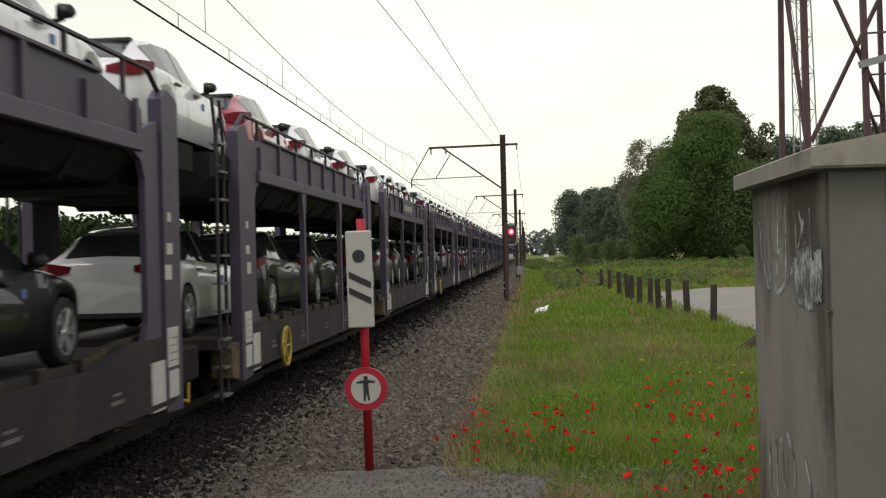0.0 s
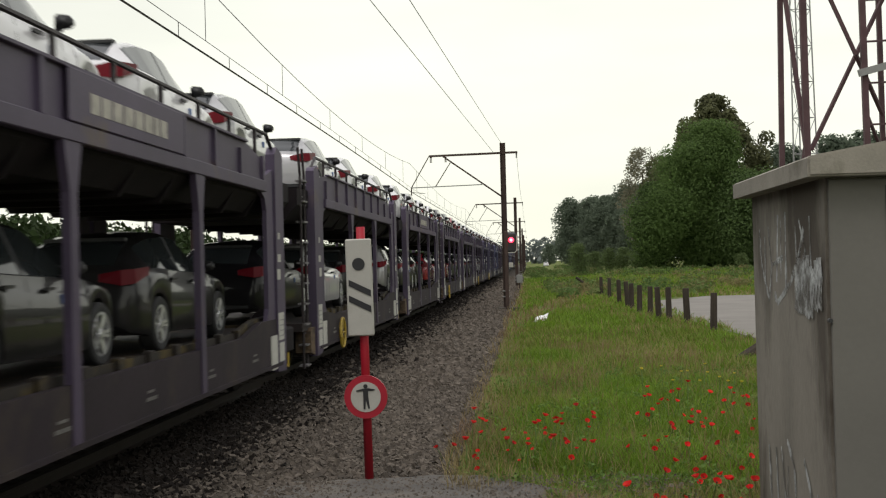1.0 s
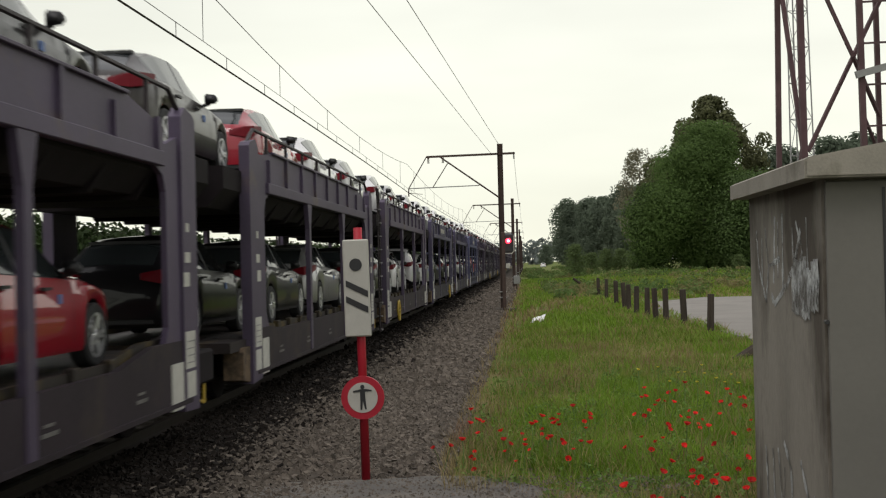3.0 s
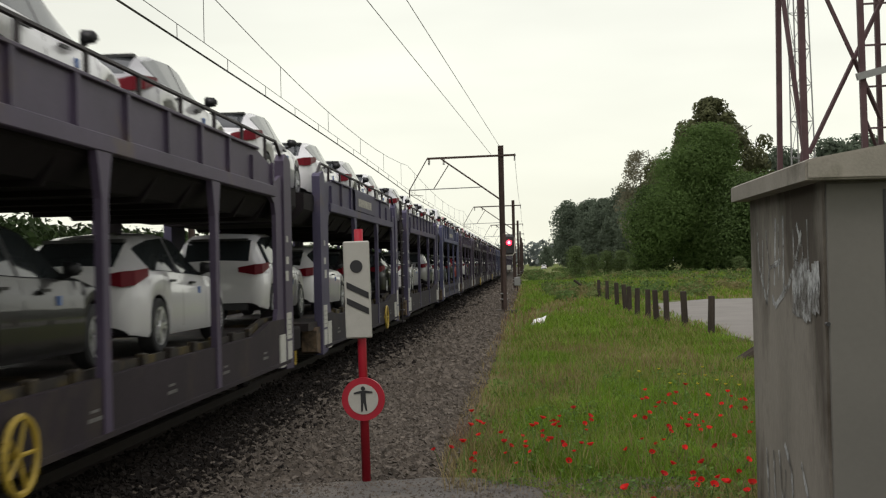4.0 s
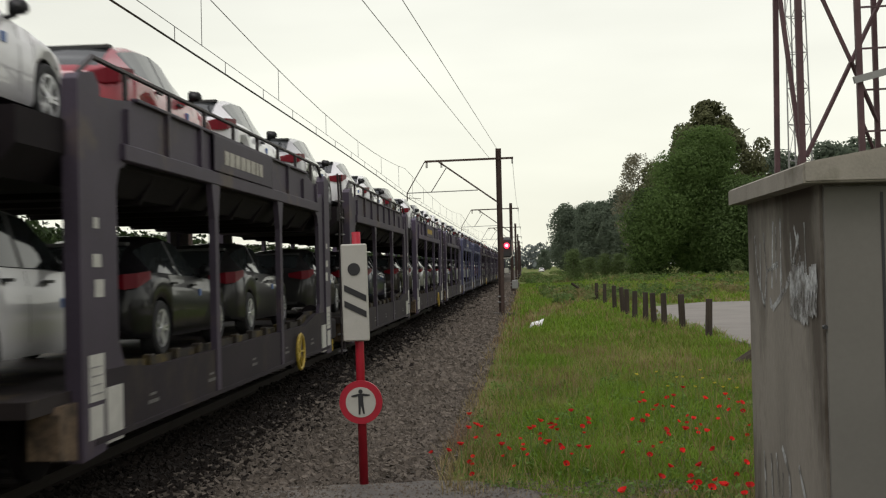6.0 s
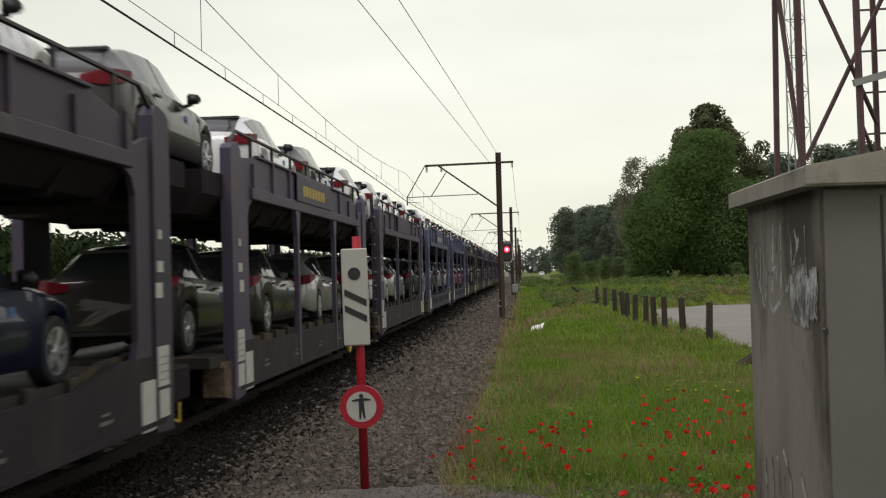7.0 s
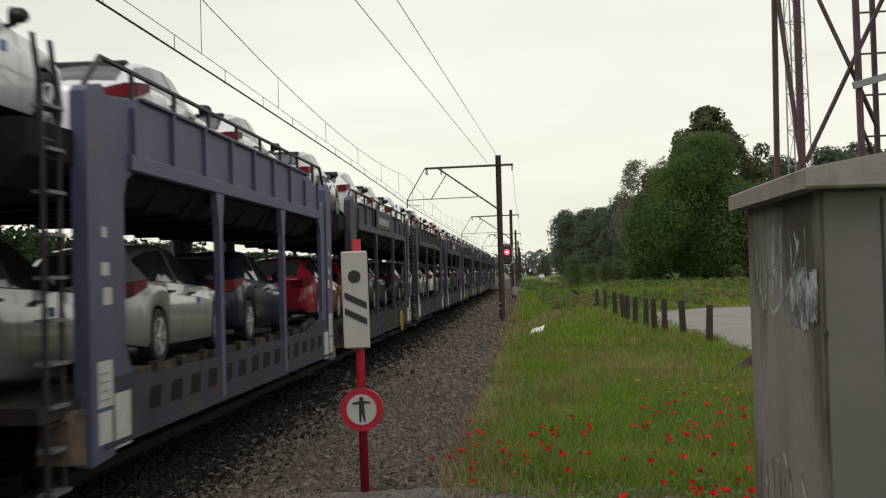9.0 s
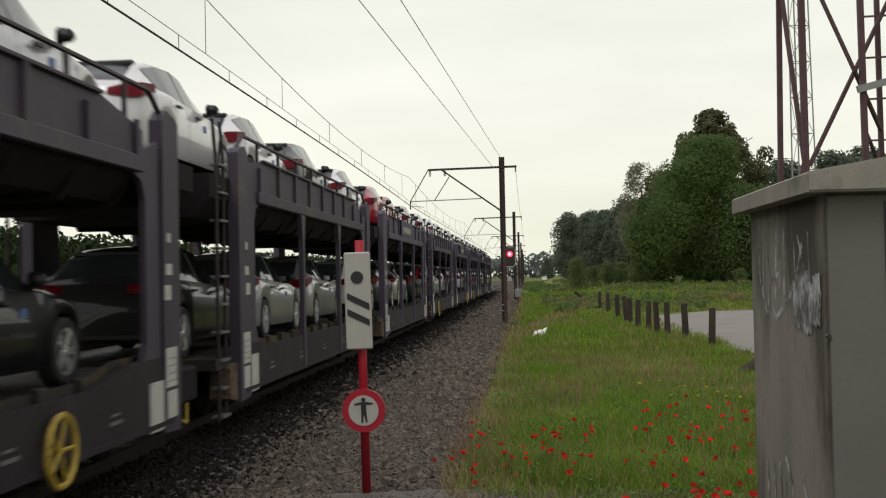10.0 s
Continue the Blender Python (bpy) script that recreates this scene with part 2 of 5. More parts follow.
M_RIM = mat("alloy_rim", (0.62, 0.62, 0.63), 0.3, 0.7, vary=0.06)
M_TRIM = mat("black_trim", (0.018, 0.018, 0.02), 0.5, vary=0.1)
M_GLASS = mat("tinted_car_glass", (0.022, 0.026, 0.028), 0.04, 0.0, vary=0.05)
M_GLASS.node_tree.nodes["Principled BSDF"].inputs["Specular IOR Level"].default_value = 0.45
M_LAMP_RED = mat("tail_lamp_red", (0.12, 0.002, 0.008), 0.35, vary=0.06, gloss=0.15)
M_LAMP_CLEAR = mat("headlamp_clear", (0.5, 0.52, 0.54), 0.08, 0.4, vary=0.05, coat=0.8)
M_STICKER = mat("blue_sticker", (0.10, 0.17, 0.38), 0.6, vary=0.05)


def paint(name, color, metal=0.0, coat=0.9):
    m = mat(name, color, 0.38, metal, vary=0.03, scale=2, coat=coat, gloss=0.25 if coat > 0.5 else 0.12)
    m.node_tree.nodes["Principled BSDF"].inputs["Coat Roughness"].default_value = 0.03
    return m


M_PAINT = {
    "white": paint("white_car_paint", (0.62, 0.61, 0.62)),
    "silver": paint("silver_car_paint", (0.34, 0.335, 0.34), 0.5),
    "grey": paint("grey_car_paint", (0.025, 0.024, 0.025), 0.3, 0.5),
    "black": paint("black_car_paint", (0.007, 0.0065, 0.008), 0.0, 0.42),
    "red": paint("red_car_paint", (0.27, 0.008, 0.02)),
    "blue": paint("dark_blue_car_paint", (0.008, 0.011, 0.032), 0.2, 0.5),
    "brown": paint("brown_car_paint", (0.032, 0.027, 0.025), 0.3, 0.5),
}


# ---- mesh helpers ----
def part(name, bm, material, parent=None, label="", smooth=False):
    """Links a bmesh (or a mesh) as one object under a thing or a part."""
    if isinstance(bm, bmesh.types.BMesh):
        me = bpy.data.meshes.new(name)
        bmesh.ops.recalc_face_normals(bm, faces=bm.faces)
        bm.to_mesh(me)
        bm.free()
        if smooth:
            for p in me.polygons:
                p.use_smooth = True
    else:
        me = bm
    if not me.materials:
        me.materials.append(material)
    ob = new(name, me)
    if parent:
        ob.parent = parent
    if label:
        tagged(ob, label)
    return ob


def box(bm, x0, x1, y0, y1, z0, z1, bevel=0.0):
    r = bmesh.ops.create_cube(bm, size=1.0, matrix=Matrix.Translation(((x0 + x1) / 2, (y0 + y1) / 2, (z0 + z1) / 2)) @ Matrix.Diagonal((abs(x1 - x0), abs(y1 - y0), abs(z1 - z0), 1)))
    if bevel:
        edges = {e for v in r["verts"] for e in v.link_edges}
        bmesh.ops.bevel(bm, geom=list(edges), offset=bevel, segments=1, affect="EDGES")
    return bm


def rod(bm, a, b, r, seg=6, r2=None):
    a, b = Vector(a), Vector(b)
    d = b - a
    m = Matrix.Translation((a + b) / 2) @ d.to_track_quat("Z", "Y").to_matrix().to_4x4()
    bmesh.ops.create_cone(bm, cap_ends=True, segments=seg, radius1=r, radius2=r if r2 is None else r2, depth=d.length, matrix=m)
    return bm


def tube(bm, pts, r, seg=5):
    """One swept tube through the points."""
    rings = []
    for i, p in enumerate(pts):
        d = (Vector(pts[min(i + 1, len(pts) - 1)]) - Vector(pts[max(i - 1, 0)])).normalized()
        u = d.orthogonal().normalized() if abs(d.z) > 0.9 else d.cross(Vector((0, 0, 1))).normalized()
        v = d.cross(u)
        rings.append([bm.verts.new(Vector(p) + r * (math.cos(2 * math.pi * k / seg) * u + math.sin(2 * math.pi * k / seg) * v)) for k in range(seg)])
    for x, y in zip(rings, rings[1:]):
        for k in range(seg):
            bm.faces.new((x[k], x[(k + 1) % seg], y[(k + 1) % seg], y[k]))
    bm.faces.new(rings[0])
    bm.faces.new(rings[-1][::-1])
    return bm


def bar(bm, a, b, w, h):
    """A square bar from a to b."""
    a, b = Vector(a), Vector(b)
    d = b - a
    m = Matrix.Translation((a + b) / 2) @ d.to_track_quat("Z", "Y").to_matrix().to_4x4() @ Matrix.Diagonal((w, h, d.length, 1))
    bmesh.ops.create_cube(bm, size=1.0, matrix=m)
    return bm


def prism(bm, outline, axis, lo, hi):
    """Extrudes a closed 2D outline along an axis: 'x' takes (y, z), 'y' takes (x, z)."""
    def at(p, k):
        return (k, p[0], p[1]) if axis == "x" else (p[0], k, p[1])
    a = [bm.verts.new(at(p, lo)) for p in outline]
    b = [bm.verts.new(at(p, hi)) for p in outline]
    bm.faces.new(a)
    bm.faces.new(b[::-1])
    for i in range(len(a)):
        j = (i + 1) % len(a)
        bm.faces.new((a[i], b[i], b[j], a[j]))
    return bm


def raw(name, verts, faces, material, smooth=False):
    me = bpy.data.meshes.new(name)
    me.from_pydata([tuple(v) for v in verts], [], [tuple(f) for f in faces])
    me.materials.append(material)
    if smooth:
        me.polygons.foreach_set("use_smooth", [True] * len(me.polygons))
    return me


def empty(name, m, label, category, group=""):
    ob = new(name)
    ob.matrix_basis = m
    return tagged(ob, label, category, group)


# ---- ground: one sheet to the horizon ----
def smooth01(a, b, v):
    t = min(1.0, max(0.0, (v - a) / (b - a)))
    return t * t * (3 - 2 * t)


def ground_z(x, y):
    """Height of the meadow above the rail head."""
    z = -0.24 + 0.75 * smooth01(60, 140, y) * smooth01(3, 14, x)
    z += 0.10 * noise.noise(Vector((x * 0.25, y * 0.12, 3.0))) * smooth01(-0.6, 0.8, x) * (1 - smooth01(200, 400, y))
    z -= 0.5 * smooth01(-1.6, -2.6, x) * smooth01(-17, -15, x)
    return z


def axis_lines(spans):
    out = []
    for a, b, step in spans:
        n = max(1, round((b - a) / step))
        out += [a + (b - a) * i / n for i in range(n)]
    return out + [spans[-1][1]]


gx = axis_lines([(-2500, -300, 550), (-300, -30, 45), (-30, -6, 4), (-6, 8, 0.5), (8, 40, 2), (40, 300, 40), (300, 2500, 550)])
gy = axis_lines([(-2500, -60, 600), (-60, 4, 8), (4, 40, 0.75), (40, 150, 3), (150, 400, 25), (400, 4000, 400)])
gv = [(x, y, ground_z(x, y)) for y in gy for x in gx]
gf = [(j * len(gx) + i, j * len(gx) + i + 1, (j + 1) * len(gx) + i + 1, (j + 1) * len(gx) + i) for j in range(len(gy) - 1) for i in range(len(gx) - 1)]
tagged(part("ground", raw("ground", gv, gf, M_SOIL, True), M_SOIL), "green meadow ground with dry grass patches", "ground", kind="structure")

# ballast bed under the track, with its shoulder
bm = bmesh.new()
prism(bm, [(-14.5, -0.75), (-13.2, -0.20), (-2.9, -0.20), (-0.85, -0.27), (-0.6, -0.75)], "y", -120, 900)
ballast = tagged(part("ballast_bed", bm, M_BALLAST), "grey-brown crushed stone ballast beside the railway", "ballast", kind="structure")

# asphalt apron of the level crossing, broken edge
rng = random.Random(4)
edge = []
for i in range(29):
    x = -3.4 + i * 0.16
    far = 11.35 - 0.22 * max(0, -1.2 - x) ** 1.2 - 0.9 * smooth01(-0.6, 0.6, x) - 0.9 * smooth01(0.3, 1.1, x)
    edge.append((x, far + rng.uniform(-0.06, 0.06)))
bm = bmesh.new()
top = [bm.verts.new((x, y, -0.165 - 0.02 * smooth01(-1, 1, x))) for x, y in edge]
top += [bm.verts.new((4.0, 7.5, -0.165)), bm.verts.new((4.0, -12, -0.165)), bm.verts.new((-3.4, -12, -0.165))]
face = bm.faces.new(top)
ext = bmesh.ops.extrude_face_region(bm, geom=[face])
bmesh.ops.translate(bm, verts=[v for v in ext["geom"] if isinstance(v, bmesh.types.BMVert)], vec=(0, 0, -0.3))
tagged(part("asphalt_apron", bm, M_ASPHALT), "worn grey asphalt apron with a crumbling edge", "pavement", kind="structure")

# gravel yard behind the fence
bm = bmesh.new()
ring = [(5.6, 28.5), (5.2, 36), (4.9, 45), (5.4, 56), (9, 62), (30, 64), (46, 60), (46, 22), (20, 20), (9, 23)]
vs = [bm.verts.new((x, y, 0.0)) for x, y in ring]
face = bm.faces.new(vs)
ext = bmesh.ops.extrude_face_region(bm, geom=[face])
bmesh.ops.translate(bm, verts=[v for v in ext["geom"] if isinstance(v, bmesh.types.BMVert)], vec=(0, 0, -0.6))
for v in bm.verts:
    v.co.z -= 0.17
tagged(part("gravel_yard", bm, M_GRAVEL), "pale grey gravel yard behind a post fence", "yard", kind="structure")


# ---- track ----
TRACK_X = -5.35


def build_track(cx):
    track = empty("railway_track", pose(cx, 0, 0), "steel rails on concrete sleepers in ballast", "track")
    for side in (-0.755, 0.755):
        bm = bmesh.new()
        prism(bm, [(side - 0.075, -0.16), (side + 0.075, -0.16), (side + 0.07, -0.145), (side + 0.012, -0.12), (side + 0.012, -0.045),
                   (side + 0.035, -0.035), (side + 0.035, -0.004), (side + 0.028, 0.0), (side - 0.028, 0.0), (side - 0.035, -0.004),
                   (side - 0.035, -0.035), (side - 0.012, -0.045), (side - 0.012, -0.12), (side - 0.07, -0.145)], "y", -120, 900)
        part("rail", bm, M_RAIL, track)
    bm = bmesh.new()
    prism(bm, [(-1.25, -0.36), (1.25, -0.36), (1.25, -0.19), (1.1, -0.165), (-1.1, -0.165), (-1.25, -0.19)], "y", -0.13, 0.13)
    first = part("sleeper", bm, M_SLEEPER, track)
    first.location.y = 2.0
    for i in range(1, 150):
        s = part("sleeper", first.data, M_SLEEPER, track)
        s.location.y = 2.0 + 0.6 * i
    return track


build_track(TRACK_X)


# ---- distance beacon and no-entry sign on one red pole ----
def build_sign():
    x, y, z = -1.58, 11.25, -0.145
    s = empty("trackside_sign", pose(x, y, z), "red pole with white beacon board and round no-walking sign", "sign")
    bm = bmesh.new()
    rod(bm, (0.005, 0, -0.04), (-0.024, 0, 2.38), 0.042, 16)
    part("pole", bm, M_RED_POLE, s, "red painted steel pole", True)
    bm = bmesh.new()
    box(bm, -0.158, 0.092, -0.085, -0.05, 1.343, 2.265, 0.012)
    bmesh.ops.rotate(bm, verts=bm.verts, cent=(-0.033, 0, 1.8), matrix=Matrix.Rotation(radians(-0.8), 3, "Y"))
    board = part("beacon_board", bm, M_WHITE_BOARD, s, "dull white beacon board")
    bm = bmesh.new()
    rod(bm, (-0.038, -0.091, 2.025), (-0.038, -0.086, 2.025), 0.060, 28)
    part("black_dot", bm, M_BLACK, board)
    for zc in (1.805, 1.655):
        bm = bmesh.new()
        prism(bm, [(-0.135, zc + 0.075), (0.075, zc - 0.028), (0.075, zc - 0.088), (-0.135, zc + 0.015)], "y", -0.091, -0.086)
        part("black_stripe", bm, M_BLACK, board)
    bm = bmesh.new()
    for zc in (1.48, 2.12):
        box(bm, -0.06, 0.06, -0.052, 0.05, zc - 0.03, zc + 0.03, 0.005)
    part("bracket", bm, M_GALV, s)
    bm = bmesh.new()
    rod(bm, (0, -0.075, 0.765), (0, -0.045, 0.765), 0.205, 48)
    disc = part("round_plate", bm, M_SIGN_RED, s, "red ring of a round prohibition sign")
    bm = bmesh.new()
    rod(bm, (0, -0.079, 0.765), (0, -0.074, 0.765), 0.143, 48)
    part("white_field", bm, M_WHITE_BOARD, disc)
    bm = bmesh.new()
    rod(bm, (0, -0.084, 0.867), (0, -0.078, 0.867), 0.021, 18)
    prism(bm, [(-0.024, 0.845), (-0.088, 0.830), (-0.088, 0.816), (-0.024, 0.822), (-0.022, 0.745), (-0.022, 0.65), (-0.005, 0.65),
               (0.002, 0.735), (0.022, 0.655), (0.038, 0.655), (0.026, 0.76), (0.024, 0.822), (0.088, 0.826), (0.088, 0.838), (0.024, 0.848)], "y", -0.084, -0.078)
    part("pictogram", bm, M_BLACK, disc, "black pictogram")
    bm = bmesh.new()
    box(bm, -0.055, 0.055, -0.05, 0.045, 0.74, 0.79, 0.005)
    part("bracket", bm, M_GALV, s)


build_sign()


# ---- concrete utility kiosk ----
def build_kiosk():
    k = empty("utility_kiosk", pose(0, 0, 0), "tall grey concrete utility kiosk with faded spray paint", "kiosk")
    x0, x1, y0, y1 = 1.70, 3.7, 6.93, 9.19
    bm = bmesh.new()
    box(bm, x0, x1, y0 + 0.02, y1, -0.35, 2.315)
    bmesh.ops.bevel(bm, geom=[e for e in bm.edges if abs(e.verts[0].co.z - e.verts[1].co.z) > 1], offset=0.02, segments=2, affect="EDGES")
    part("body", bm, M_CONCRETE, k, "stained raw concrete wall")
    bm = bmesh.new()
    box(bm, x0 + 0.012, x1 - 0.01, y0 - 0.012, y0 + 0.016, -0.35, 2.29, 0.005)
    part("door_panel", bm, M_CONCRETE_SMOOTH, k, "smooth painted door panel")
    bm = bmesh.new()
    box(bm, x0 + 0.33, x0 + 0.345, y0 - 0.018, y0 - 0.011, -0.3, 2.25)
    part("door_joint", bm, M_TRIM, k)
    bm = bmesh.new()
    rod(bm, (x0 + 0.004, y0 - 0.022, 1.485), (x0 + 0.004, y0 + 0.02, 1.485), 0.013, 10)
    part("hinge_pin", bm, M_BLACK, k)
    # slab roof, pitched towards the middle
    bm = bmesh.new()
    prism(bm, [(x0 - 0.125, 2.305), (x0 - 0.125, 2.41), (x0 - 0.10, 2.425), (2.7, 2.61), (x1 + 0.10, 2.425), (x1 + 0.125, 2.41), (x1 + 0.125, 2.305)], "y", y0 - 0.13, y1 + 0.08)
    bmesh.ops.bevel(bm, geom=[e for e in bm.edges if abs(e.verts[0].co.y - e.verts[1].co.y) < 0.01], offset=0.012, segments=2, affect="EDGES")
    part("roof_slab", bm, M_CAP, k, "weathered concrete roof slab with chipped edge")
    # sprayed strokes, thin layers on the track-side face; each: width and points (y, z)
    g = random.Random(12)
    count = 0

    def stroke(name, pts, w, label):
        nonlocal count
        count += 1
        bm = bmesh.new()
        rows = []
        for i in range(len(pts) * 4 - 3):
            q, k = (i % 4) / 4, i // 4
            a, b = Vector(pts[k]), Vector(pts[min(k + 1, len(pts) - 1)])
            p = a.lerp(b, q)
            d = (b - a) if (b - a).length > 1e-6 else a - Vector(pts[k - 1])
            n = Vector((-d.y, d.x)).normalized() * w * (0.35 + 0.3 * g.random())
            rows.append([bm.verts.new((x0 - 0.0015 - 0.0003 * count, *(p + n))), bm.verts.new((x0 - 0.0015 - 0.0003 * count, *(p - n)))])
        for a, b in zip(rows, rows[1:]):
            bm.faces.new((a[0], a[1], b[1], b[0]))
        part(name, bm, M_GRAFFITI, k_thing, label)

    k_thing = k
    scrawl = "faded pale grey spray-paint stroke"
    for w, pts in ((0.045, ((8.90, 2.06), (8.86, 1.81), (8.61, 1.54), (8.50, 1.80), (8.59, 2.07))), (0.045, ((8.25, 2.14), (8.34, 1.68))), (0.05, ((8.02, 2.15), (8.04, 1.65))),
                   (0.05, ((8.42, 1.60), (8.32, 1.54), (7.91, 1.68), (7.63, 1.87), (7.50, 2.03))), (0.035, ((8.48, 1.80), (8.11, 1.85))), (0.04, ((7.73, 2.05), (7.70, 1.76))),
                   (0.035, ((7.34, 2.10), (7.32, 1.73))), (0.04, ((7.62, 2.08), (7.45, 1.90), (7.60, 1.78))), (0.03, ((8.16, 2.10), (8.18, 1.72))), (0.03, ((8.70, 2.0), (8.72, 1.66))),
                   (0.05, ((8.75, 0.50), (8.72, 0.30), (8.70, -0.1))), (0.05, ((8.13, 0.62), (7.94, 0.48), (7.88, 0.10), (7.86, -0.15))), (0.05, ((7.65, 0.57), (7.49, 0.39), (7.42, -0.1))),
                   (0.035, ((8.50, 0.52), (8.46, 0.0))), (0.03, ((7.30, 0.42), (7.26, -0.1))), (0.03, ((8.32, 0.55), (8.20, 0.1), (8.12, 0.45)))):
        stroke("spray_stroke", pts, w, scrawl)
    for i in range(9):
        yy, top = 7.70 - 0.075 * i, 1.80 + g.uniform(-0.05, 0.07)
        stroke("spray_patch", ((yy, top), (yy + g.uniform(-0.02, 0.03), 1.66), (yy + 0.02, 1.50 + g.uniform(-0.03, 0.05))), 0.11, "washed-out pale paint blotch")


build_kiosk()


# ---- overhead line masts ----
def build_mast(x, y, z0, h, reach, name="catenary_mast"):
    """A mast with a cantilever frame that reaches over the track (reach: signed x)."""
    m = empty(name, pose(x, y, z0), "dark brown steel overhead-line mast with a cantilever frame", "mast", "overhead line masts")
    s = -1 if reach < 0 else 1
    r = abs(reach)
    bm = bmesh.new()
    for q in (-0.11, 0.11):
        box(bm, q - 0.012, q + 0.012, -0.12, 0.12, 0, h, 0)
    box(bm, -0.10, 0.10, -0.01, 0.01, 0, h)
    part("pole", bm, M_RUSTY, m)
    zb = h - 0.46
    bm = bmesh.new()
    bar(bm, (s * r * 0.80, 0, zb - 0.03), (-s * 0.65, 0, zb + 0.03), 0.08, 0.09)
    part("top_boom", bm, M_RUSTY, m)
    bm = bmesh.new()
    rod(bm, (s * r * 0.66, 0, zb - 0.02), (0, 0, zb - 1.95), 0.035)
    part("diagonal_strut", bm, M_RUSTY, m)
    bm = bmesh.new()
    rod(bm, (s * r * 0.80, 0, zb - 0.03), (s * r, 0, zb - 1.4), 0.022)
    part("hanger_rod", bm, M_RUSTY, m)
    bm = bmesh.new()
    rod(bm, (s * r * 0.57, 0, zb - 0.34), (s * r * 0.74, 0, zb - 1.4), 0.02)
    part("hanger_rod", bm, M_RUSTY, m)
    bm = bmesh.new()
    rod(bm, (s * r, 0, zb - 1.4), (s * r * 0.23, 0, zb - 1.34), 0.022)
    part("registration_tube", bm, M_GALV, m)
    bm = bmesh.new()
    rod(bm, (s * r, 0, zb - 1.4), (s * r, 0, zb - 1.75), 0.03)
    rod(bm, (s * r, 0, zb - 1.6), (s * r * 0.85, 0, zb - 1.66), 0.012)
    part("steady_arm", bm, M_RUSTY, m)
    for q in (0.62, 0.78):
        bm = bmesh.new()
        for i in range(5):
            rod(bm, (s * r * q, 0, zb - 0.08 - 0.05 * i), (s * r * q, 0, zb - 0.11 - 0.05 * i), 0.05, 8)
        part("insulator", bm, M_RUSTY, m)
    bm = bmesh.new()
    rod(bm, (-s * 0.6, 0, zb), (-s * 0.6, 0, zb - 0.22), 0.035, 8)
    part("insulator", bm, M_GALV, m)
    bm = bmesh.new()
    box(bm, -0.35, 0.35, -0.35, 0.35, -0.5, 0.12, 0.03)
    part("footing", bm, M_SLEEPER, m)
    for zz in (0.55, 0.8):
        bm = bmesh.new()
        box(bm, -0.16, 0.16, -0.16, 0.16, zz, zz + 0.05, 0.01)
        part("clamp_band", bm, M_GALV, m)
    return m


MAST_Y = [52.0, 97.0, 143.0, 190.0, 238.0, 290.0]
mast = build_mast(-1.05, MAST_Y[0], -0.24, 7.31, -4.05)
for i, y in enumerate(MAST_Y[1:]):
    copy_thing(mast, pose(-1.05, y, -0.24))
copy_thing(mast, pose(-1.05, -9.0, -0.24))
far_mast = build_mast(-14.9, MAST_Y[0], -0.3, 7.31, 7.3)
for y in (97.0, 143.0, 190.0, 238.0, -9.0):
    copy_thing(far_mast, pose(-14.9, y, -0.3))


def wire_line(pts_fn, y0, y1, steps, r):
    return tube(bmesh.new(), [pts_fn(y0 + (y1 - y0) * i / steps) for i in range(steps + 1)], r)


spans = [-9.0] + MAST_Y


def sag(y, depth):
    for a, b in zip(spans, spans[1:]):
        if a <= y <= b:
            q = (y - a) / (b - a)
            return -depth * 4 * q * (1 - q)
    return 0.0


def contact_at(y, dx=0.0):
    return (-5.12 + dx, y, 5.34 - 0.00019 * max(0, min(40, y - 12)) ** 2)


def auxiliary_at(y):
    return (-5.12, y, contact_at(y)[2] + 0.23 - 0.05 * smooth01(15, 30, y))


def messenger_at(y):
    return (-5.12, y, 6.28 + sag(y, 0.45)) if y > 52 else (-5.12, y, min(6.8, 5.9 + 0.0017 * (y - 37) ** 2))


line = empty("overhead_line", pose(0, 0, 0), "dark compound overhead wires with droppers above the track", "overhead wire")
for name, fn, r in (("contact_wire", lambda y: contact_at(y, -0.012), 0.009), ("contact_wire", lambda y: contact_at(y, 0.012), 0.009),
                    ("auxiliary_wire", auxiliary_at, 0.006), ("messenger_wire", messenger_at, 0.008)):
    part(name, wire_line(fn, -9, 290, 84, r), M_WIRE, line)
for i in range(44):
    yy = 5.3 + 3.0 * i
    bm = bmesh.new()
    rod(bm, auxiliary_at(yy), contact_at(yy), 0.006, 4)
    part("dropper", bm, M_WIRE, line)
    if i % 2 == 0:
        bm = bmesh.new()
        rod(bm, messenger_at(yy + 1.5), auxiliary_at(yy + 1.5), 0.006, 4)
        part("dropper", bm, M_WIRE, line)
feeder = empty("feeder_line", pose(0, 0, 0), "two bare feeder wires running from mast to mast", "overhead wire")
for xe, ze, xs in ((-1.42, 6.62, -4.0), (-1.1, 7.05, -3.45)):
    part("feeder_wire", tube(bmesh.new(), [(xs + (xe - xs) * i / 30, -9 + 61 * i / 30, ze) for i in range(31)], 0.0085), M_FEEDER, feeder)
pts = [(-0.45, a + (b - a) * i / 12, 6.7 - 0.6 * 4 * i / 12 * (1 - i / 12)) for a, b in zip(MAST_Y, MAST_Y[1:]) for i in range(12)]
part("feeder_wire", tube(bmesh.new(), pts, 0.008, 4), M_WIRE, feeder)


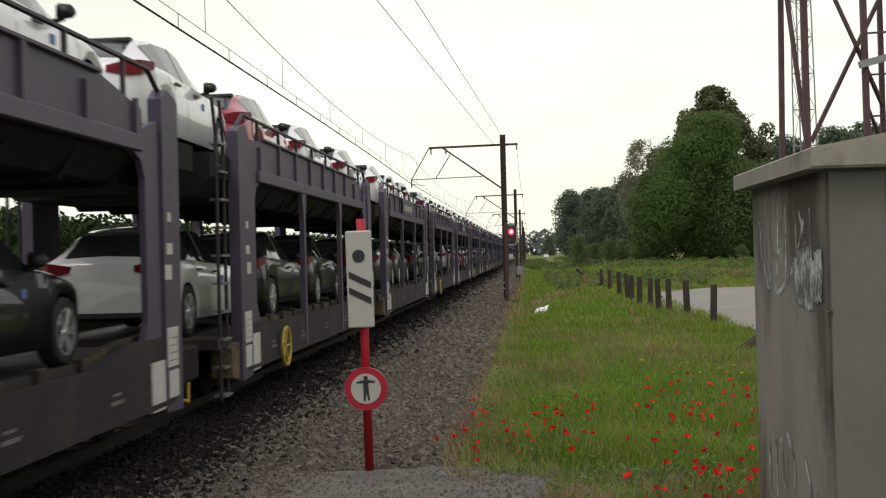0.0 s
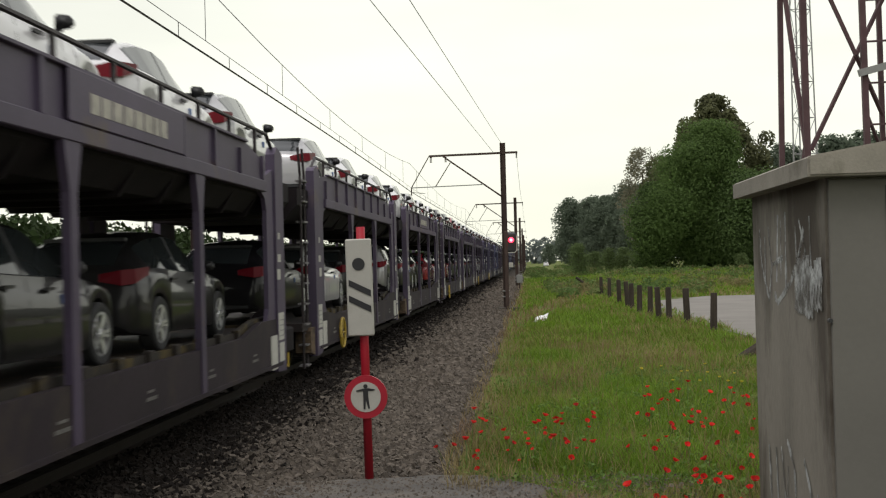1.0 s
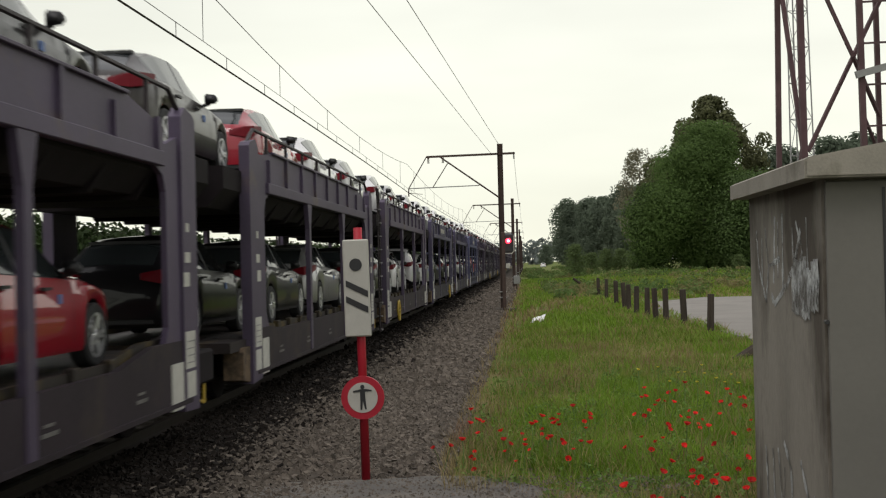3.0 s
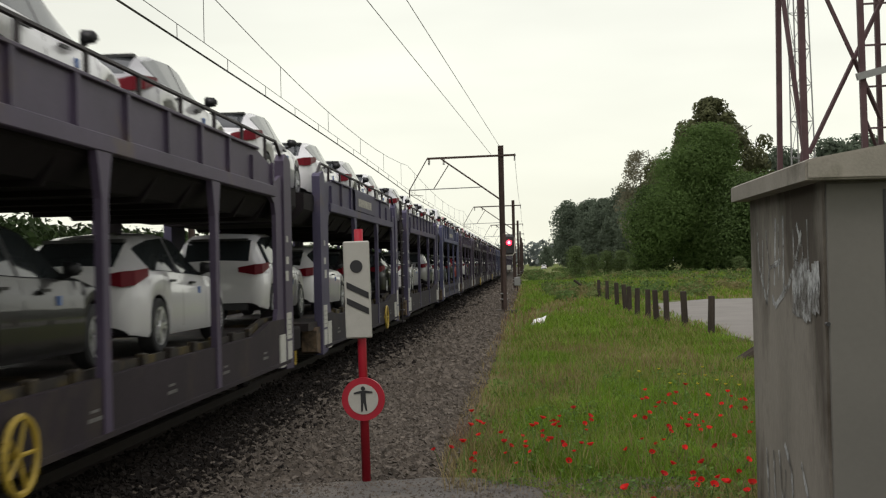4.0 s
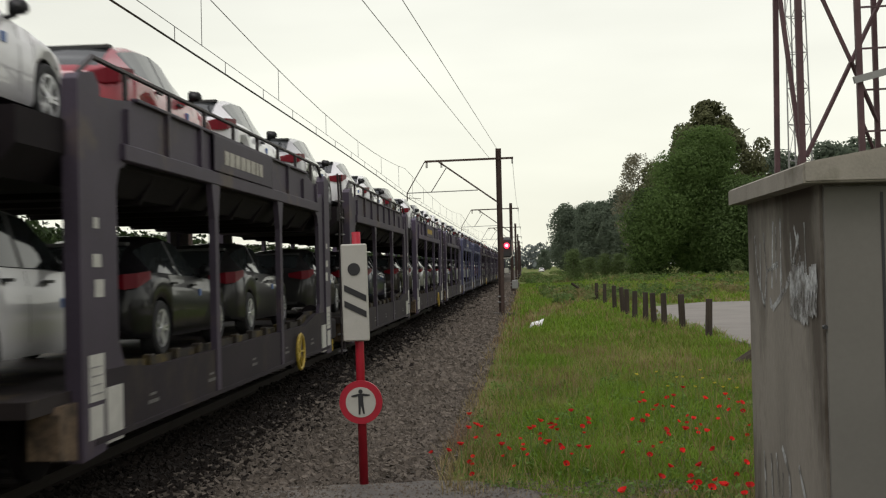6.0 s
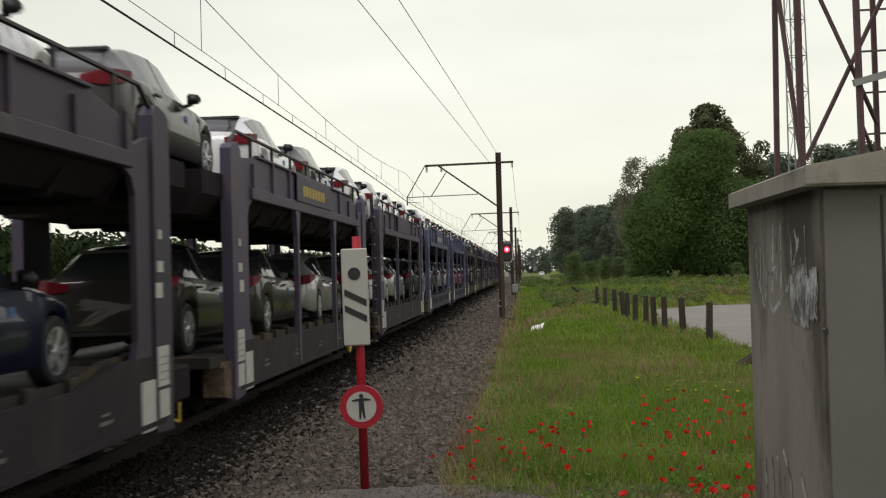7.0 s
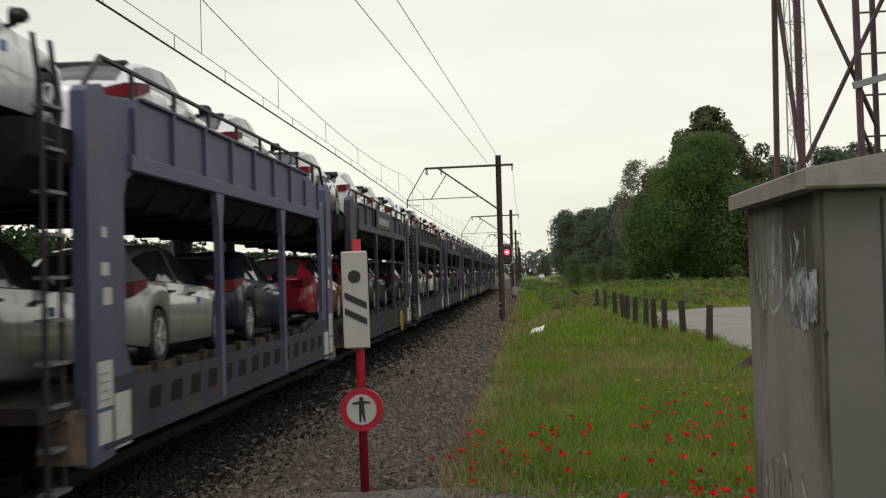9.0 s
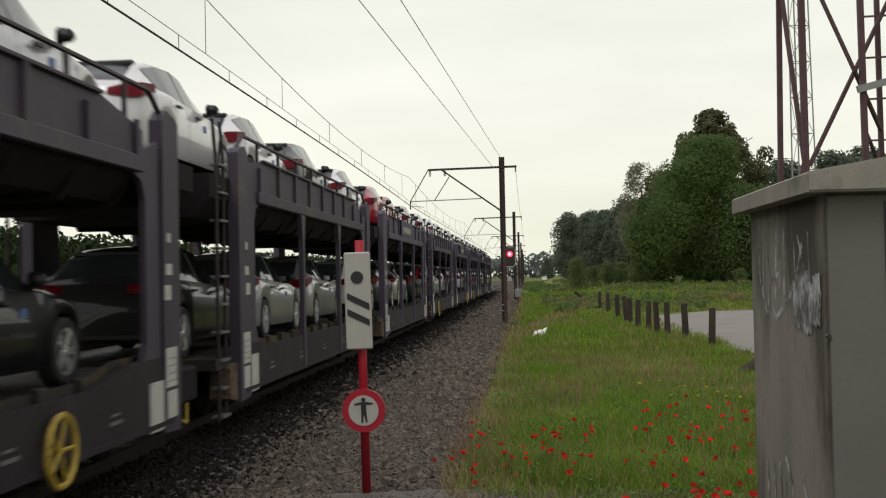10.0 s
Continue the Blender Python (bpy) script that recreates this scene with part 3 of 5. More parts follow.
# ---- light signal at the mast ----
def build_signal():
    s = empty("railway_signal", pose(-0.76, 50.9, -0.24), "black railway light signal showing red on a brown post", "signal")
    bm = bmesh.new()
    box(bm, -0.30, -0.14, -0.08, 0.08, 0.0, 3.4, 0.02)
    part("post", bm, M_RUSTY, s)
    bm = bmesh.new()
    box(bm, -0.235, 0.235, -0.06, 0.12, 2.48, 3.36, 0.09)
    head = part("signal_head", bm, M_BLACK, s, "black backboard with pale rim")
    bm = bmesh.new()
    for a, b in (((0.235, 2.6), (0.235, 3.25)), ((-0.15, 2.485), (0.15, 2.485)), ((0.15, 2.485), (0.235, 2.6))):
        rod(bm, (a[0], -0.062, a[1]), (b[0], -0.062, b[1]), 0.018, 6)
    part("pale_rim", bm, M_WHITE_BOARD, head)
    bm = bmesh.new()
    rod(bm, (0.0, -0.12, 3.02), (0.0, -0.05, 3.02), 0.115, 20)
    part("red_lamp", bm, glow("red_signal_light", (1.0, 0.03, 0.06), 5.0), head, "lit red lamp", True)
    bm = bmesh.new()
    rod(bm, (0.0, -0.128, 3.02), (0.0, -0.121, 3.02), 0.05, 14)
    part("lamp_core", bm, glow("red_signal_core", (1.0, 0.55, 0.6), 4.0), head)
    bm = bmesh.new()
    box(bm, -0.12, 0.06, -0.09, -0.06, 1.86, 2.06, 0.01)
    part("number_plate", bm, M_WHITE_BOARD, s)
    bm = bmesh.new()
    box(bm, -0.25, 0.35, -0.1, 0.3, 0.0, 0.14, 0.02)
    part("base", bm, M_SLEEPER, s)


build_signal()


def build_cabinet(x, y):
    c = empty("relay_box", pose(x, y, -0.26), "small grey trackside relay box on a stake", "relay box", "relay boxes")
    bm = bmesh.new()
    box(bm, -0.22, 0.22, -0.15, 0.15, 0.55, 1.15, 0.03)
    part("housing", bm, M_GALV, c)
    bm = bmesh.new()
    rod(bm, (0, 0, 0), (0, 0, 0.56), 0.05, 8)
    part("stake", bm, M_RUSTY, c)
    return c


box_a = build_cabinet(-0.75, 86)


# ---- steel towers behind the kiosk ----
def build_tower():
    t = empty("lattice_tower", pose(0, 0, 0), "red-oxide steel lattice tower with crossed braces", "tower")
    def at(x, z, y):
        return (x * y / 35, y, 1.87 + (z - 1.87) * y / 35)

    def member(name, x0, z0, x1, z1, w, ya=35.0, yb=35.0):
        bm = bmesh.new()
        bar(bm, at(x0, z0, ya), at(x1, z1, yb), w, w)
        part(name, bm, M_TOWER, t)
    low, high, back = -0.3, 12.6, 36.4
    member("leg", 7.30, low, 7.50, high, 0.15, back, back)
    member("leg", 8.11, low, 8.08, high, 0.18)
    member("leg", 9.84, low, 9.74, high, 0.165)
    member("leg", 10.27, low, 10.22, high, 0.14, back, back)
    member("brace", 7.48, 10.4, 8.06, 5.0, 0.11, back, 35.0)
    member("brace", 7.36, low + 0.6, 8.06, 5.0, 0.10, back, 35.0)
    member("brace", 8.21, 4.88, 10.62, 9.7, 0.10, 35.1, 36.2)
    member("brace", 8.14, 11.0, 9.56, 7.57, 0.10, 35.1, 35.1)
    member("brace", 9.56, 7.57, 10.27, 5.8, 0.10, 35.1, back)
    member("brace", 8.14, 0.2, 9.78, 4.2, 0.11, 35.1, 35.1)
    member("brace", 9.80, 5.9, 10.24, 4.7, 0.08, 35.0, back)
    for z in (3.15, 4.35, 5.55, 6.75, 7.95, 9.15, 10.35):
        member("rung", 9.80, z, 10.75, z + 0.02, 0.055, 35.05, 36.0)
    member("leg", 10.72, low, 10.75, high, 0.12, 36.0, 36.0)
    bm = bmesh.new()
    bar(bm, (9.58, 34.85, 7.02), (10.8, 34.95, 7.33), 0.12, 0.2)
    part("platform_beam", bm, M_GALV, t)
    bm = bmesh.new()
    box(bm, 7.3, 11.5, 34.4, 37.0, -0.6, -0.1, 0.05)
    part("foundation", bm, M_SLEEPER, t)


build_tower()


def build_antenna():
    a = empty("antenna_mast", pose(10.4, 45.0, -0.2), "slender galvanised triangular antenna mast with thin lacing", "antenna mast")
    h, r = 14.0, 0.50
    feet = [(-r, 0.0), (r, 0.1), (-0.05, 0.7)]
    for x, y in feet:
        bm = bmesh.new()
        rod(bm, (x, y, 0), (x * 0.7 - 0.12, y * 0.8, h), 0.028, 6)
        part("leg", bm, M_GALV, a)

    def p(i, z):
        x, y = feet[i]
        q = z / h
        return (x * (1 - 0.3 * q) - 0.12 * q, y * (1 - 0.2 * q), z)
    k = 0
    z = 0.4
    while z < h - 1:
        for i in range(3):
            j = (i + 1) % 3
            bm = bmesh.new()
            rod(bm, p(i, z), p(j, z), 0.016, 5)
            rod(bm, p(i if k % 2 else j, z), p(j if k % 2 else i, z + 1.35), 0.013, 5)
            part("lacing", bm, M_GALV, a)
        z += 1.35
        k += 1
    bm = bmesh.new()
    box(bm, -0.7, 0.7, -0.4, 1.0, -0.6, 0.02, 0.03)
    part("footing", bm, M_SLEEPER, a)


build_antenna()


# ---- fence posts along the yard ----
def build_post(h, name="fence_post"):
    bm = bmesh.new()
    rod(bm, (0, 0, -0.3), (0, 0, h), 0.105, 9, 0.095)
    for v in bm.verts:
        v.co.x += 0.012 * math.sin(v.co.z * 5 + v.co.y * 20)
    bmesh.ops.bevel(bm, geom=[e for e in bm.edges if e.calc_face_angle(0) > 1.0], offset=0.012, segments=1, affect="EDGES")
    ob = part(name, bm, M_WOODPOST)
    return tagged(ob, "weathered dark wooden fence post standing in the grass", "fence post", "posts of the yard fence")


rng = random.Random(7)
first_post = None
for x, y in ((4.98, 33.0), (4.80, 37.0), (4.44, 38.6), (4.22, 39.6), (4.17, 42.0), (4.17, 46.0), (4.10, 48.5), (4.13, 51.0), (4.0, 54.0), (4.08, 62.0), (3.9, 66.0)):
    at = pose(x, y, ground_z(x, y), rng.uniform(-3, 3), rng.uniform(-3, 3), rng.uniform(0, 360))
    if first_post is None:
        first_post = build_post(1.12)
        first_post.matrix_basis = at
    else:
        copy_thing(first_post, at)
lean = copy_thing(first_post, pose(4.35, 90, ground_z(4.35, 90) + 0.1, 0, -52, 0))
tagged(lean, "fallen wooden fence post leaning in the grass")
log = copy_thing(first_post, pose(4.35, 24.2, ground_z(4.35, 24.2) + 0.12, 0, 62, 20))
tagged(log, "broken dark wooden post lying in the grass")


# ---- the cars on the train ----
def curve_at(keys, v):
    if v <= keys[0][0]:
        return keys[0][1]
    for (a, p), (b, q) in zip(keys, keys[1:]):
        if v <= b:
            t = (v - a) / (b - a)
            t = t * t * (3 - 2 * t) * 0.35 + t * 0.65
            return p + (q - p) * t
    return keys[-1][1]


MODELS = {
    # rear of the car at y = 0, nose at y = length
    "hatchback": dict(
        length=4.42, wheel=0.335, axles=(0.86, 3.55), half=0.90,
        belt=[(0, 0.62), (0.04, 0.86), (0.12, 0.99), (0.9, 1.0), (2.0, 0.955), (3.1, 0.91), (3.35, 0.885), (3.9, 0.80), (4.25, 0.68), (4.38, 0.56), (4.42, 0.48)],
        roof=[(0, 0.64), (0.04, 0.88), (0.12, 1.02), (0.36, 1.17), (0.75, 1.375), (1.2, 1.455), (1.8, 1.49), (2.25, 1.455), (2.7, 1.28), (3.12, 1.02), (3.3, 0.965), (3.9, 0.865), (4.25, 0.735), (4.38, 0.60), (4.42, 0.50)],
        sill=[(0, 0.36), (0.1, 0.27), (0.5, 0.22), (3.9, 0.20), (4.3, 0.22), (4.42, 0.30)],
        plan=[(0, 0.62), (0.04, 0.74), (0.15, 0.83), (0.5, 0.89), (1.2, 0.905), (3.2, 0.90), (3.9, 0.86), (4.2, 0.76), (4.36, 0.60), (4.42, 0.46)],
        top=[(0, 0.55), (0.12, 0.60), (0.62, 0.56), (1.4, 0.595), (2.3, 0.58), (3.12, 0.62), (3.4, 0.70), (4.2, 0.60), (4.42, 0.40)],
        rear_glass=(0.20, 0.78), side_glass=(0.66, 2.92), front_glass=(2.34, 3.16)),
    "crossover": dict(
        length=4.28, wheel=0.35, axles=(0.84, 3.40), half=0.89,
        belt=[(0, 0.72), (0.04, 0.95), (0.12, 1.07), (0.9, 1.09), (2.0, 1.06), (3.0, 1.02), (3.2, 1.0), (3.8, 0.95), (4.12, 0.84), (4.24, 0.7), (4.28, 0.6)],
        roof=[(0, 0.75), (0.04, 0.98), (0.14, 1.12), (0.45, 1.52), (0.8, 1.63), (1.6, 1.66), (2.2, 1.61), (2.6, 1.42), (3.0, 1.16), (3.2, 1.08), (3.8, 1.01), (4.12, 0.90), (4.24, 0.75), (4.28, 0.62)],
        sill=[(0, 0.42), (0.1, 0.34), (0.5, 0.28), (3.8, 0.27), (4.2, 0.30), (4.28, 0.4)],
        plan=[(0, 0.66), (0.04, 0.76), (0.15, 0.83), (0.5, 0.88), (1.2, 0.89), (3.1, 0.885), (3.8, 0.85), (4.1, 0.76), (4.22, 0.62), (4.28, 0.5)],
        top=[(0, 0.58), (0.12, 0.63), (0.45, 0.62), (1.4, 0.64), (2.2, 0.62), (3.0, 0.66), (3.3, 0.72), (4.1, 0.62), (4.28, 0.44)],
        rear_glass=(0.17, 0.48), side_glass=(0.5, 2.8), front_glass=(2.28, 3.05)),
}


def car_stations(d):
    ys = set()
    L = d["length"]
    for i in range(45):
        ys.add(round(L * i / 44, 4))
    for c in d["axles"]:
        R = d["wheel"] + 0.045
        for k in range(9):
            ys.add(round(c + R * math.cos(math.pi * k / 8), 4))
        ys.add(round(c + R + 0.003, 4))
        ys.add(round(c - R - 0.003, 4))
    for a in (*d["rear_glass"], *d["side_glass"], *d["front_glass"], 0.02, 0.05, 0.09, 1.72, 1.80, L - 0.02, L - 0.06):
        ys.add(round(a, 4))
    out = []
    for y in sorted(ys):
        if not out or y - out[-1] > 0.002:
            out.append(y)
    return out


def car_section(d, y):
    """Half a cross-section, from the sill to the roof's middle."""
    w, wt = curve_at(d["plan"], y), curve_at(d["top"], y)
    zs, zb, zr = curve_at(d["sill"], y), curve_at(d["belt"], y), curve_at(d["roof"], y)
    bottom = zs
    for c in d["axles"]:
        R = d["wheel"] + 0.045
        if abs(y - c) <= R + 1e-6:
            bottom = max(bottom, d["wheel"] + math.sqrt(max(0, R * R - (y - c) ** 2)))
    wt = min(wt, w - 0.03)
    glass = max(0.0, zr - zb)
    zb = min(zb, zr - 0.012)
    low = min(bottom + 0.04, zb - 0.03)
    mid = low + (zb - low) * 0.45
    crease = low + (zb - low) * 0.78
    return [(0.0, bottom if bottom < zs + 0.02 else zs + 0.3), (w - 0.16, bottom), (w - 0.035, bottom), (w - 0.008, low + 0.02), (w, mid), (w - 0.012, crease), (w - 0.022, crease + 0.012), (w - 0.055, zb),
            (w - 0.07, zb + 0.012 * min(1, glass * 8)), (wt + (w - 0.07 - wt) * 0.12, zr - 0.07 * min(1, glass * 3)), (wt * 0.90, zr - 0.022 * min(1, glass * 8)),
            (wt * 0.5, zr), (0.0, zr + 0.012)]


def car_shell(d):
    """Faces of the body and of its windows, sorted by region."""
    ys = car_stations(d)
    secs = [car_section(d, y) for y in ys]
    n = len(secs[0])
    regions = {"body": [], "trim": [], "windscreen": [], "rear_window": [], "side_window_a": [], "side_window_b": []}
    verts = []
    index = {}

    def v(i, k, s):
        x, z = secs[i][k]
        key = (i, k, s if x > 1e-6 else 1)
        if key not in index:
            index[key] = len(verts)
            verts.append((x * s, ys[i], z))
        return index[key]
    ra, rb = d["rear_glass"]
    sa, sb = d["side_glass"]
    fa, fb = d["front_glass"]
    for i in range(len(ys) - 1):
        ym = (ys[i] + ys[i + 1]) / 2
        for k in range(n - 1):
            for s in (1, -1):
                f = [v(i, k, s), v(i + 1, k, s), v(i + 1, k + 1, s), v(i, k + 1, s)]
                f = list(dict.fromkeys(f))
                if len(f) < 3:
                    continue
                where = "body"
                if k in (8,) and sa < ym < sb and not 1.72 < ym < 1.80:
                    where = "side_window_a" if s > 0 else "side_window_b"
                elif k == 8 and 1.72 < ym < 1.80 or k in (7,) and sa < ym < sb:
                    where = "trim"
                elif k >= 10 and fa < ym < fb:
                    where = "windscreen"
                elif k >= 10 and ra < ym < rb:
                    where = "rear_window"
                elif k < 2:
                    where = "trim"
                regions[where].append(f)
    for end, i in ((0, 0), (1, len(ys) - 1)):
        loop = [v(i, k, 1) for k in range(n)] + [v(i, k, -1) for k in range(n - 2, 0, -1)]
        regions["body"].append(loop if end == 0 else loop[::-1])
    return verts, regions


def region_mesh(name, verts, faces, material, smooth=True):
    used = sorted({i for f in faces for i in f})
    remap = {o: i for i, o in enumerate(used)}
    bm = bmesh.new()
    vs = [bm.verts.new(verts[i]) for i in used]
    for f in faces:
        try:
            bm.faces.new([vs[remap[i]] for i in f])
        except ValueError:
            pass
    bmesh.ops.recalc_face_normals(bm, faces=bm.faces)
    me = bpy.data.meshes.new(name)
    bm.to_mesh(me)
    bm.free()
    me.polygons.foreach_set("use_smooth", [smooth] * len(me.polygons))
    me.set_sharp_from_angle(angle=radians(38))
    me.materials.append(material)
    return me


def wheel_meshes(R):
    bm = bmesh.new()
    prof = [(0.0, R * 0.66), (-0.09, R * 0.67), (-0.105, R * 0.78), (-0.10, R * 0.93), (-0.075, R), (0.075, R), (0.1, R * 0.93), (0.105, R * 0.78), (0.09, R * 0.67)]
    seg = 24
    rings = [[bm.verts.new((x, r * math.cos(2 * math.pi * j / seg), r * math.sin(2 * math.pi * j / seg))) for x, r in prof] for j in range(seg)]
    for j in range(seg):
        a, b = rings[j], rings[(j + 1) % seg]
        for k in range(len(prof)):
            q = (k + 1) % len(prof)
            bm.faces.new((a[k], a[q], b[q], b[k]))
    bmesh.ops.create_cone(bm, cap_ends=True, segments=20, radius1=R * 0.66, radius2=R * 0.66, depth=0.1, matrix=Matrix.Translation((-0.01, 0, 0)) @ Matrix.Rotation(math.pi / 2, 4, "Y"))
    bmesh.ops.recalc_face_normals(bm, faces=bm.faces)
    tyre = bpy.data.meshes.new("tyre")
    bm.to_mesh(tyre)
    bm.free()
    tyre.materials.append(M_TYRE)
    tyre.polygons.foreach_set("use_smooth", [True] * len(tyre.polygons))
    tyre.set_sharp_from_angle(angle=radians(40))
    # five double spokes, a lip and a dark dish behind
    bm = bmesh.new()
    for j in range(10):
        a = 2 * math.pi * (j // 2) / 5 + (0.15 if j % 2 else -0.15)
        r0, r1 = 0.045, R * 0.645
        ca, sa_ = math.cos(a), math.sin(a)
        bar(bm, (0.075, r0 * ca, r0 * sa_), (0.088, r1 * ca, r1 * sa_), 0.035, 0.03)
    bmesh.ops.create_cone(bm, cap_ends=True, segments=14, radius1=0.065, radius2=0.05, depth=0.04, matrix=Matrix.Translation((0.085, 0, 0)) @ Matrix.Rotation(math.pi / 2, 4, "Y"))
    for j in range(24):
        a, b = 2 * math.pi * j / 24, 2 * math.pi * (j + 1) / 24
        q = [(x, r * math.cos(t), r * math.sin(t)) for t in (a, b) for x, r in ((0.096, R * 0.70), (0.096, R * 0.62), (0.05, R * 0.61))]
        vs = [bm.verts.new(p) for p in q]
        bm.faces.new((vs[0], vs[1], vs[4], vs[3]))
        bm.faces.new((vs[1], vs[2], vs[5], vs[4]))
    bmesh.ops.recalc_face_normals(bm, faces=bm.faces)
    rim = bpy.data.meshes.new("rim")
    bm.to_mesh(rim)
    bm.free()
    rim.materials.append(M_RIM)
    return tyre, rim


WORDS = {"white": "glossy white", "silver": "metallic silver", "grey": "dark grey metallic", "black": "glossy black", "red": "bright red", "blue": "dark blue", "brown": "dark brown metallic"}
shells = {m: car_shell(d) for m, d in MODELS.items()}
wheel_sets = {m: wheel_meshes(d["wheel"]) for m, d in MODELS.items()}
extras = {}


def car_extras(model):
    """Meshes that every colour of a model shares."""
    d = MODELS[model]
    verts, reg = shells[model]
    out = {}
    for k in ("windscreen", "rear_window"):
        out[k] = region_mesh(k, verts, reg[k], M_GLASS)
    for k in ("side_window_a", "side_window_b"):
        out[k] = region_mesh("side_window", verts, reg[k], M_GLASS)
    trim = bmesh.new()
    zb = curve_at(d["belt"], 0.12)
    for s in (1, -1):
        # tail lamp: a wedge that wraps round the rear corner
        bm = bmesh.new()
        w = lambda y: curve_at(d["plan"], y)
        lo, hi = zb - 0.17, zb + 0.01
        ring = [(s * 0.42, 0.03), (s * (w(0.06) - 0.06), 0.005), (s * (w(0.15) - 0.0), 0.09), (s * (w(0.42) + 0.008), 0.42)]
        a = [bm.verts.new((x, y, lo + (0.05, 0.0, 0.02, 0.12)[i])) for i, (x, y) in enumerate(ring)]
        b = [bm.verts.new((x * 0.985, y + 0.03, hi + (-0.045, 0.0, 0.01, 0.035)[i])) for i, (x, y) in enumerate(ring)]
        c = [bm.verts.new((x * 0.85, y + 0.10, (lo + hi) / 2)) for x, y in ring]
        for i in range(3):
            bm.faces.new((a[i], a[i + 1], b[i + 1], b[i]))
            bm.faces.new((b[i], b[i + 1], c[i + 1], c[i]))
            bm.faces.new((c[i], c[i + 1], a[i + 1], a[i]))
        bm.faces.new((a[0], b[0], c[0]))
        bm.faces.new((a[3], c[3], b[3]))
        bmesh.ops.recalc_face_normals(bm, faces=bm.faces)
        me = bpy.data.meshes.new("tail_lamp")
        bm.to_mesh(me)
        bm.free()
        me.materials.append(M_LAMP_RED)
        out["tail_lamp", s] = me
        # headlamp
        L = d["length"]
        zl = curve_at(d["belt"], L - 0.3) - 0.10
        bm = bmesh.new()
        ring = [(s * 0.50, L - 0.05), (s * (w(L - 0.18) + 0.0), L - 0.17), (s * (w(L - 0.62) + 0.006), L - 0.62)]
        a = [bm.verts.new((x, y, zl - 0.08 + 0.06 * i)) for i, (x, y) in enumerate(ring)]
        b = [bm.verts.new((x * 0.97, y - 0.06, zl + 0.06 + 0.045 * i)) for i, (x, y) in enumerate(ring)]
        c = [bm.verts.new((x * 0.82, y - 0.12, zl + 0.03 * i)) for i, (x, y) in enumerate(ring)]
        for i in range(2):
            bm.faces.new((a[i], a[i + 1], b[i + 1], b[i]))
            bm.faces.new((b[i], b[i + 1], c[i + 1], c[i]))
            bm.faces.new((c[i], c[i + 1], a[i + 1], a[i]))
        bmesh.ops.recalc_face_normals(bm, faces=bm.faces)
        me = bpy.data.meshes.new("headlamp")
        bm.to_mesh(me)
        bm.free()
        me.materials.append(M_LAMP_CLEAR)
        out["headlamp", s] = me
        # door mirror on a short arm
        bm = bmesh.new()
        ym = d["front_glass"][1] - 0.42
        zm = curve_at(d["belt"], ym) + 0.10
        wm = w(ym)
        prism(bm, [(ym - 0.05, zm - 0.075), (ym + 0.06, zm - 0.06), (ym + 0.085, zm), (ym + 0.05, zm + 0.075), (ym - 0.05, zm + 0.095)], "x", s * (wm - 0.045), s * (wm + 0.13))
        for v in bm.verts:
            if abs(v.co.x) > wm + 0.1:
                v.co.z = zm + (v.co.z - zm) * 0.72
                v.co.y -= 0.02
        bmesh.ops.bevel(bm, geom=list(bm.edges), offset=0.022, segments=2, affect="EDGES")
        bar(bm, (s * (wm - 0.09), ym, zm - 0.085), (s * (wm + 0.02), ym, zm - 0.05), 0.06, 0.04)
        me = bpy.data.meshes.new("door_mirror")
        bm.to_mesh(me)
        bm.free()
        me.materials.append(M_TRIM)
        me.polygons.foreach_set("use_smooth", [True] * len(me.polygons))
        out["door_mirror", s] = me
        # handles, door seams: the dark trim of the body side
        for yh in (1.30, 2.18):
            box(trim, s * (w(yh) - 0.015), s * (w(yh) + 0.022), yh - 0.1, yh + 0.1, curve_at(d["belt"], yh) - 0.125, curve_at(d["belt"], yh) - 0.095)
        for yh in (0.98, 1.76, 2.86):
            zt, z0 = curve_at(d["belt"], yh) - 0.02, 0.30 if yh > 1 else 0.74
            sec = sorted((p[1], p[0]) for p in car_section(d, yh)[2:8])
            for q in range(6):
                za, zc = z0 + (zt - z0) * q / 6, z0 + (zt - z0) * (q + 1) / 6
                trim.faces.new([trim.verts.new((s * (curve_at(sec, zz) + 0.003), yy_, zz)) for zz, yy_ in ((za, yh - 0.006), (za, yh + 0.006), (zc, yh + 0.006), (zc, yh - 0.006))])
    box(trim, -0.58, 0.58, 0.01, 0.09, 0.30, 0.40)
    rg = d["rear_glass"][1]
    zg = curve_at(d["roof"], rg)
    box(trim, -0.50, 0.50, rg - 0.10, rg + 0.02, zg - 0.03, zg + 0.012)
    base_trim = region_mesh("underbody_trim", verts, reg["trim"], M_TRIM)
    trim.from_mesh(base_trim)
    trim.to_mesh(base_trim)
    trim.free()
    out["underbody_trim"] = base_trim
    bm = bmesh.new()
    wq = curve_at(d["plan"], 2.5)
    box(bm, wq - 0.012, wq + 0.004, 2.48, 2.57, 0.69, 0.78, 0.0)
    me = bpy.data.meshes.new("transit_sticker")
    bm.to_mesh(me)
    bm.free()
    me.materials.append(M_STICKER)
    out["transit_sticker"] = me
    return out


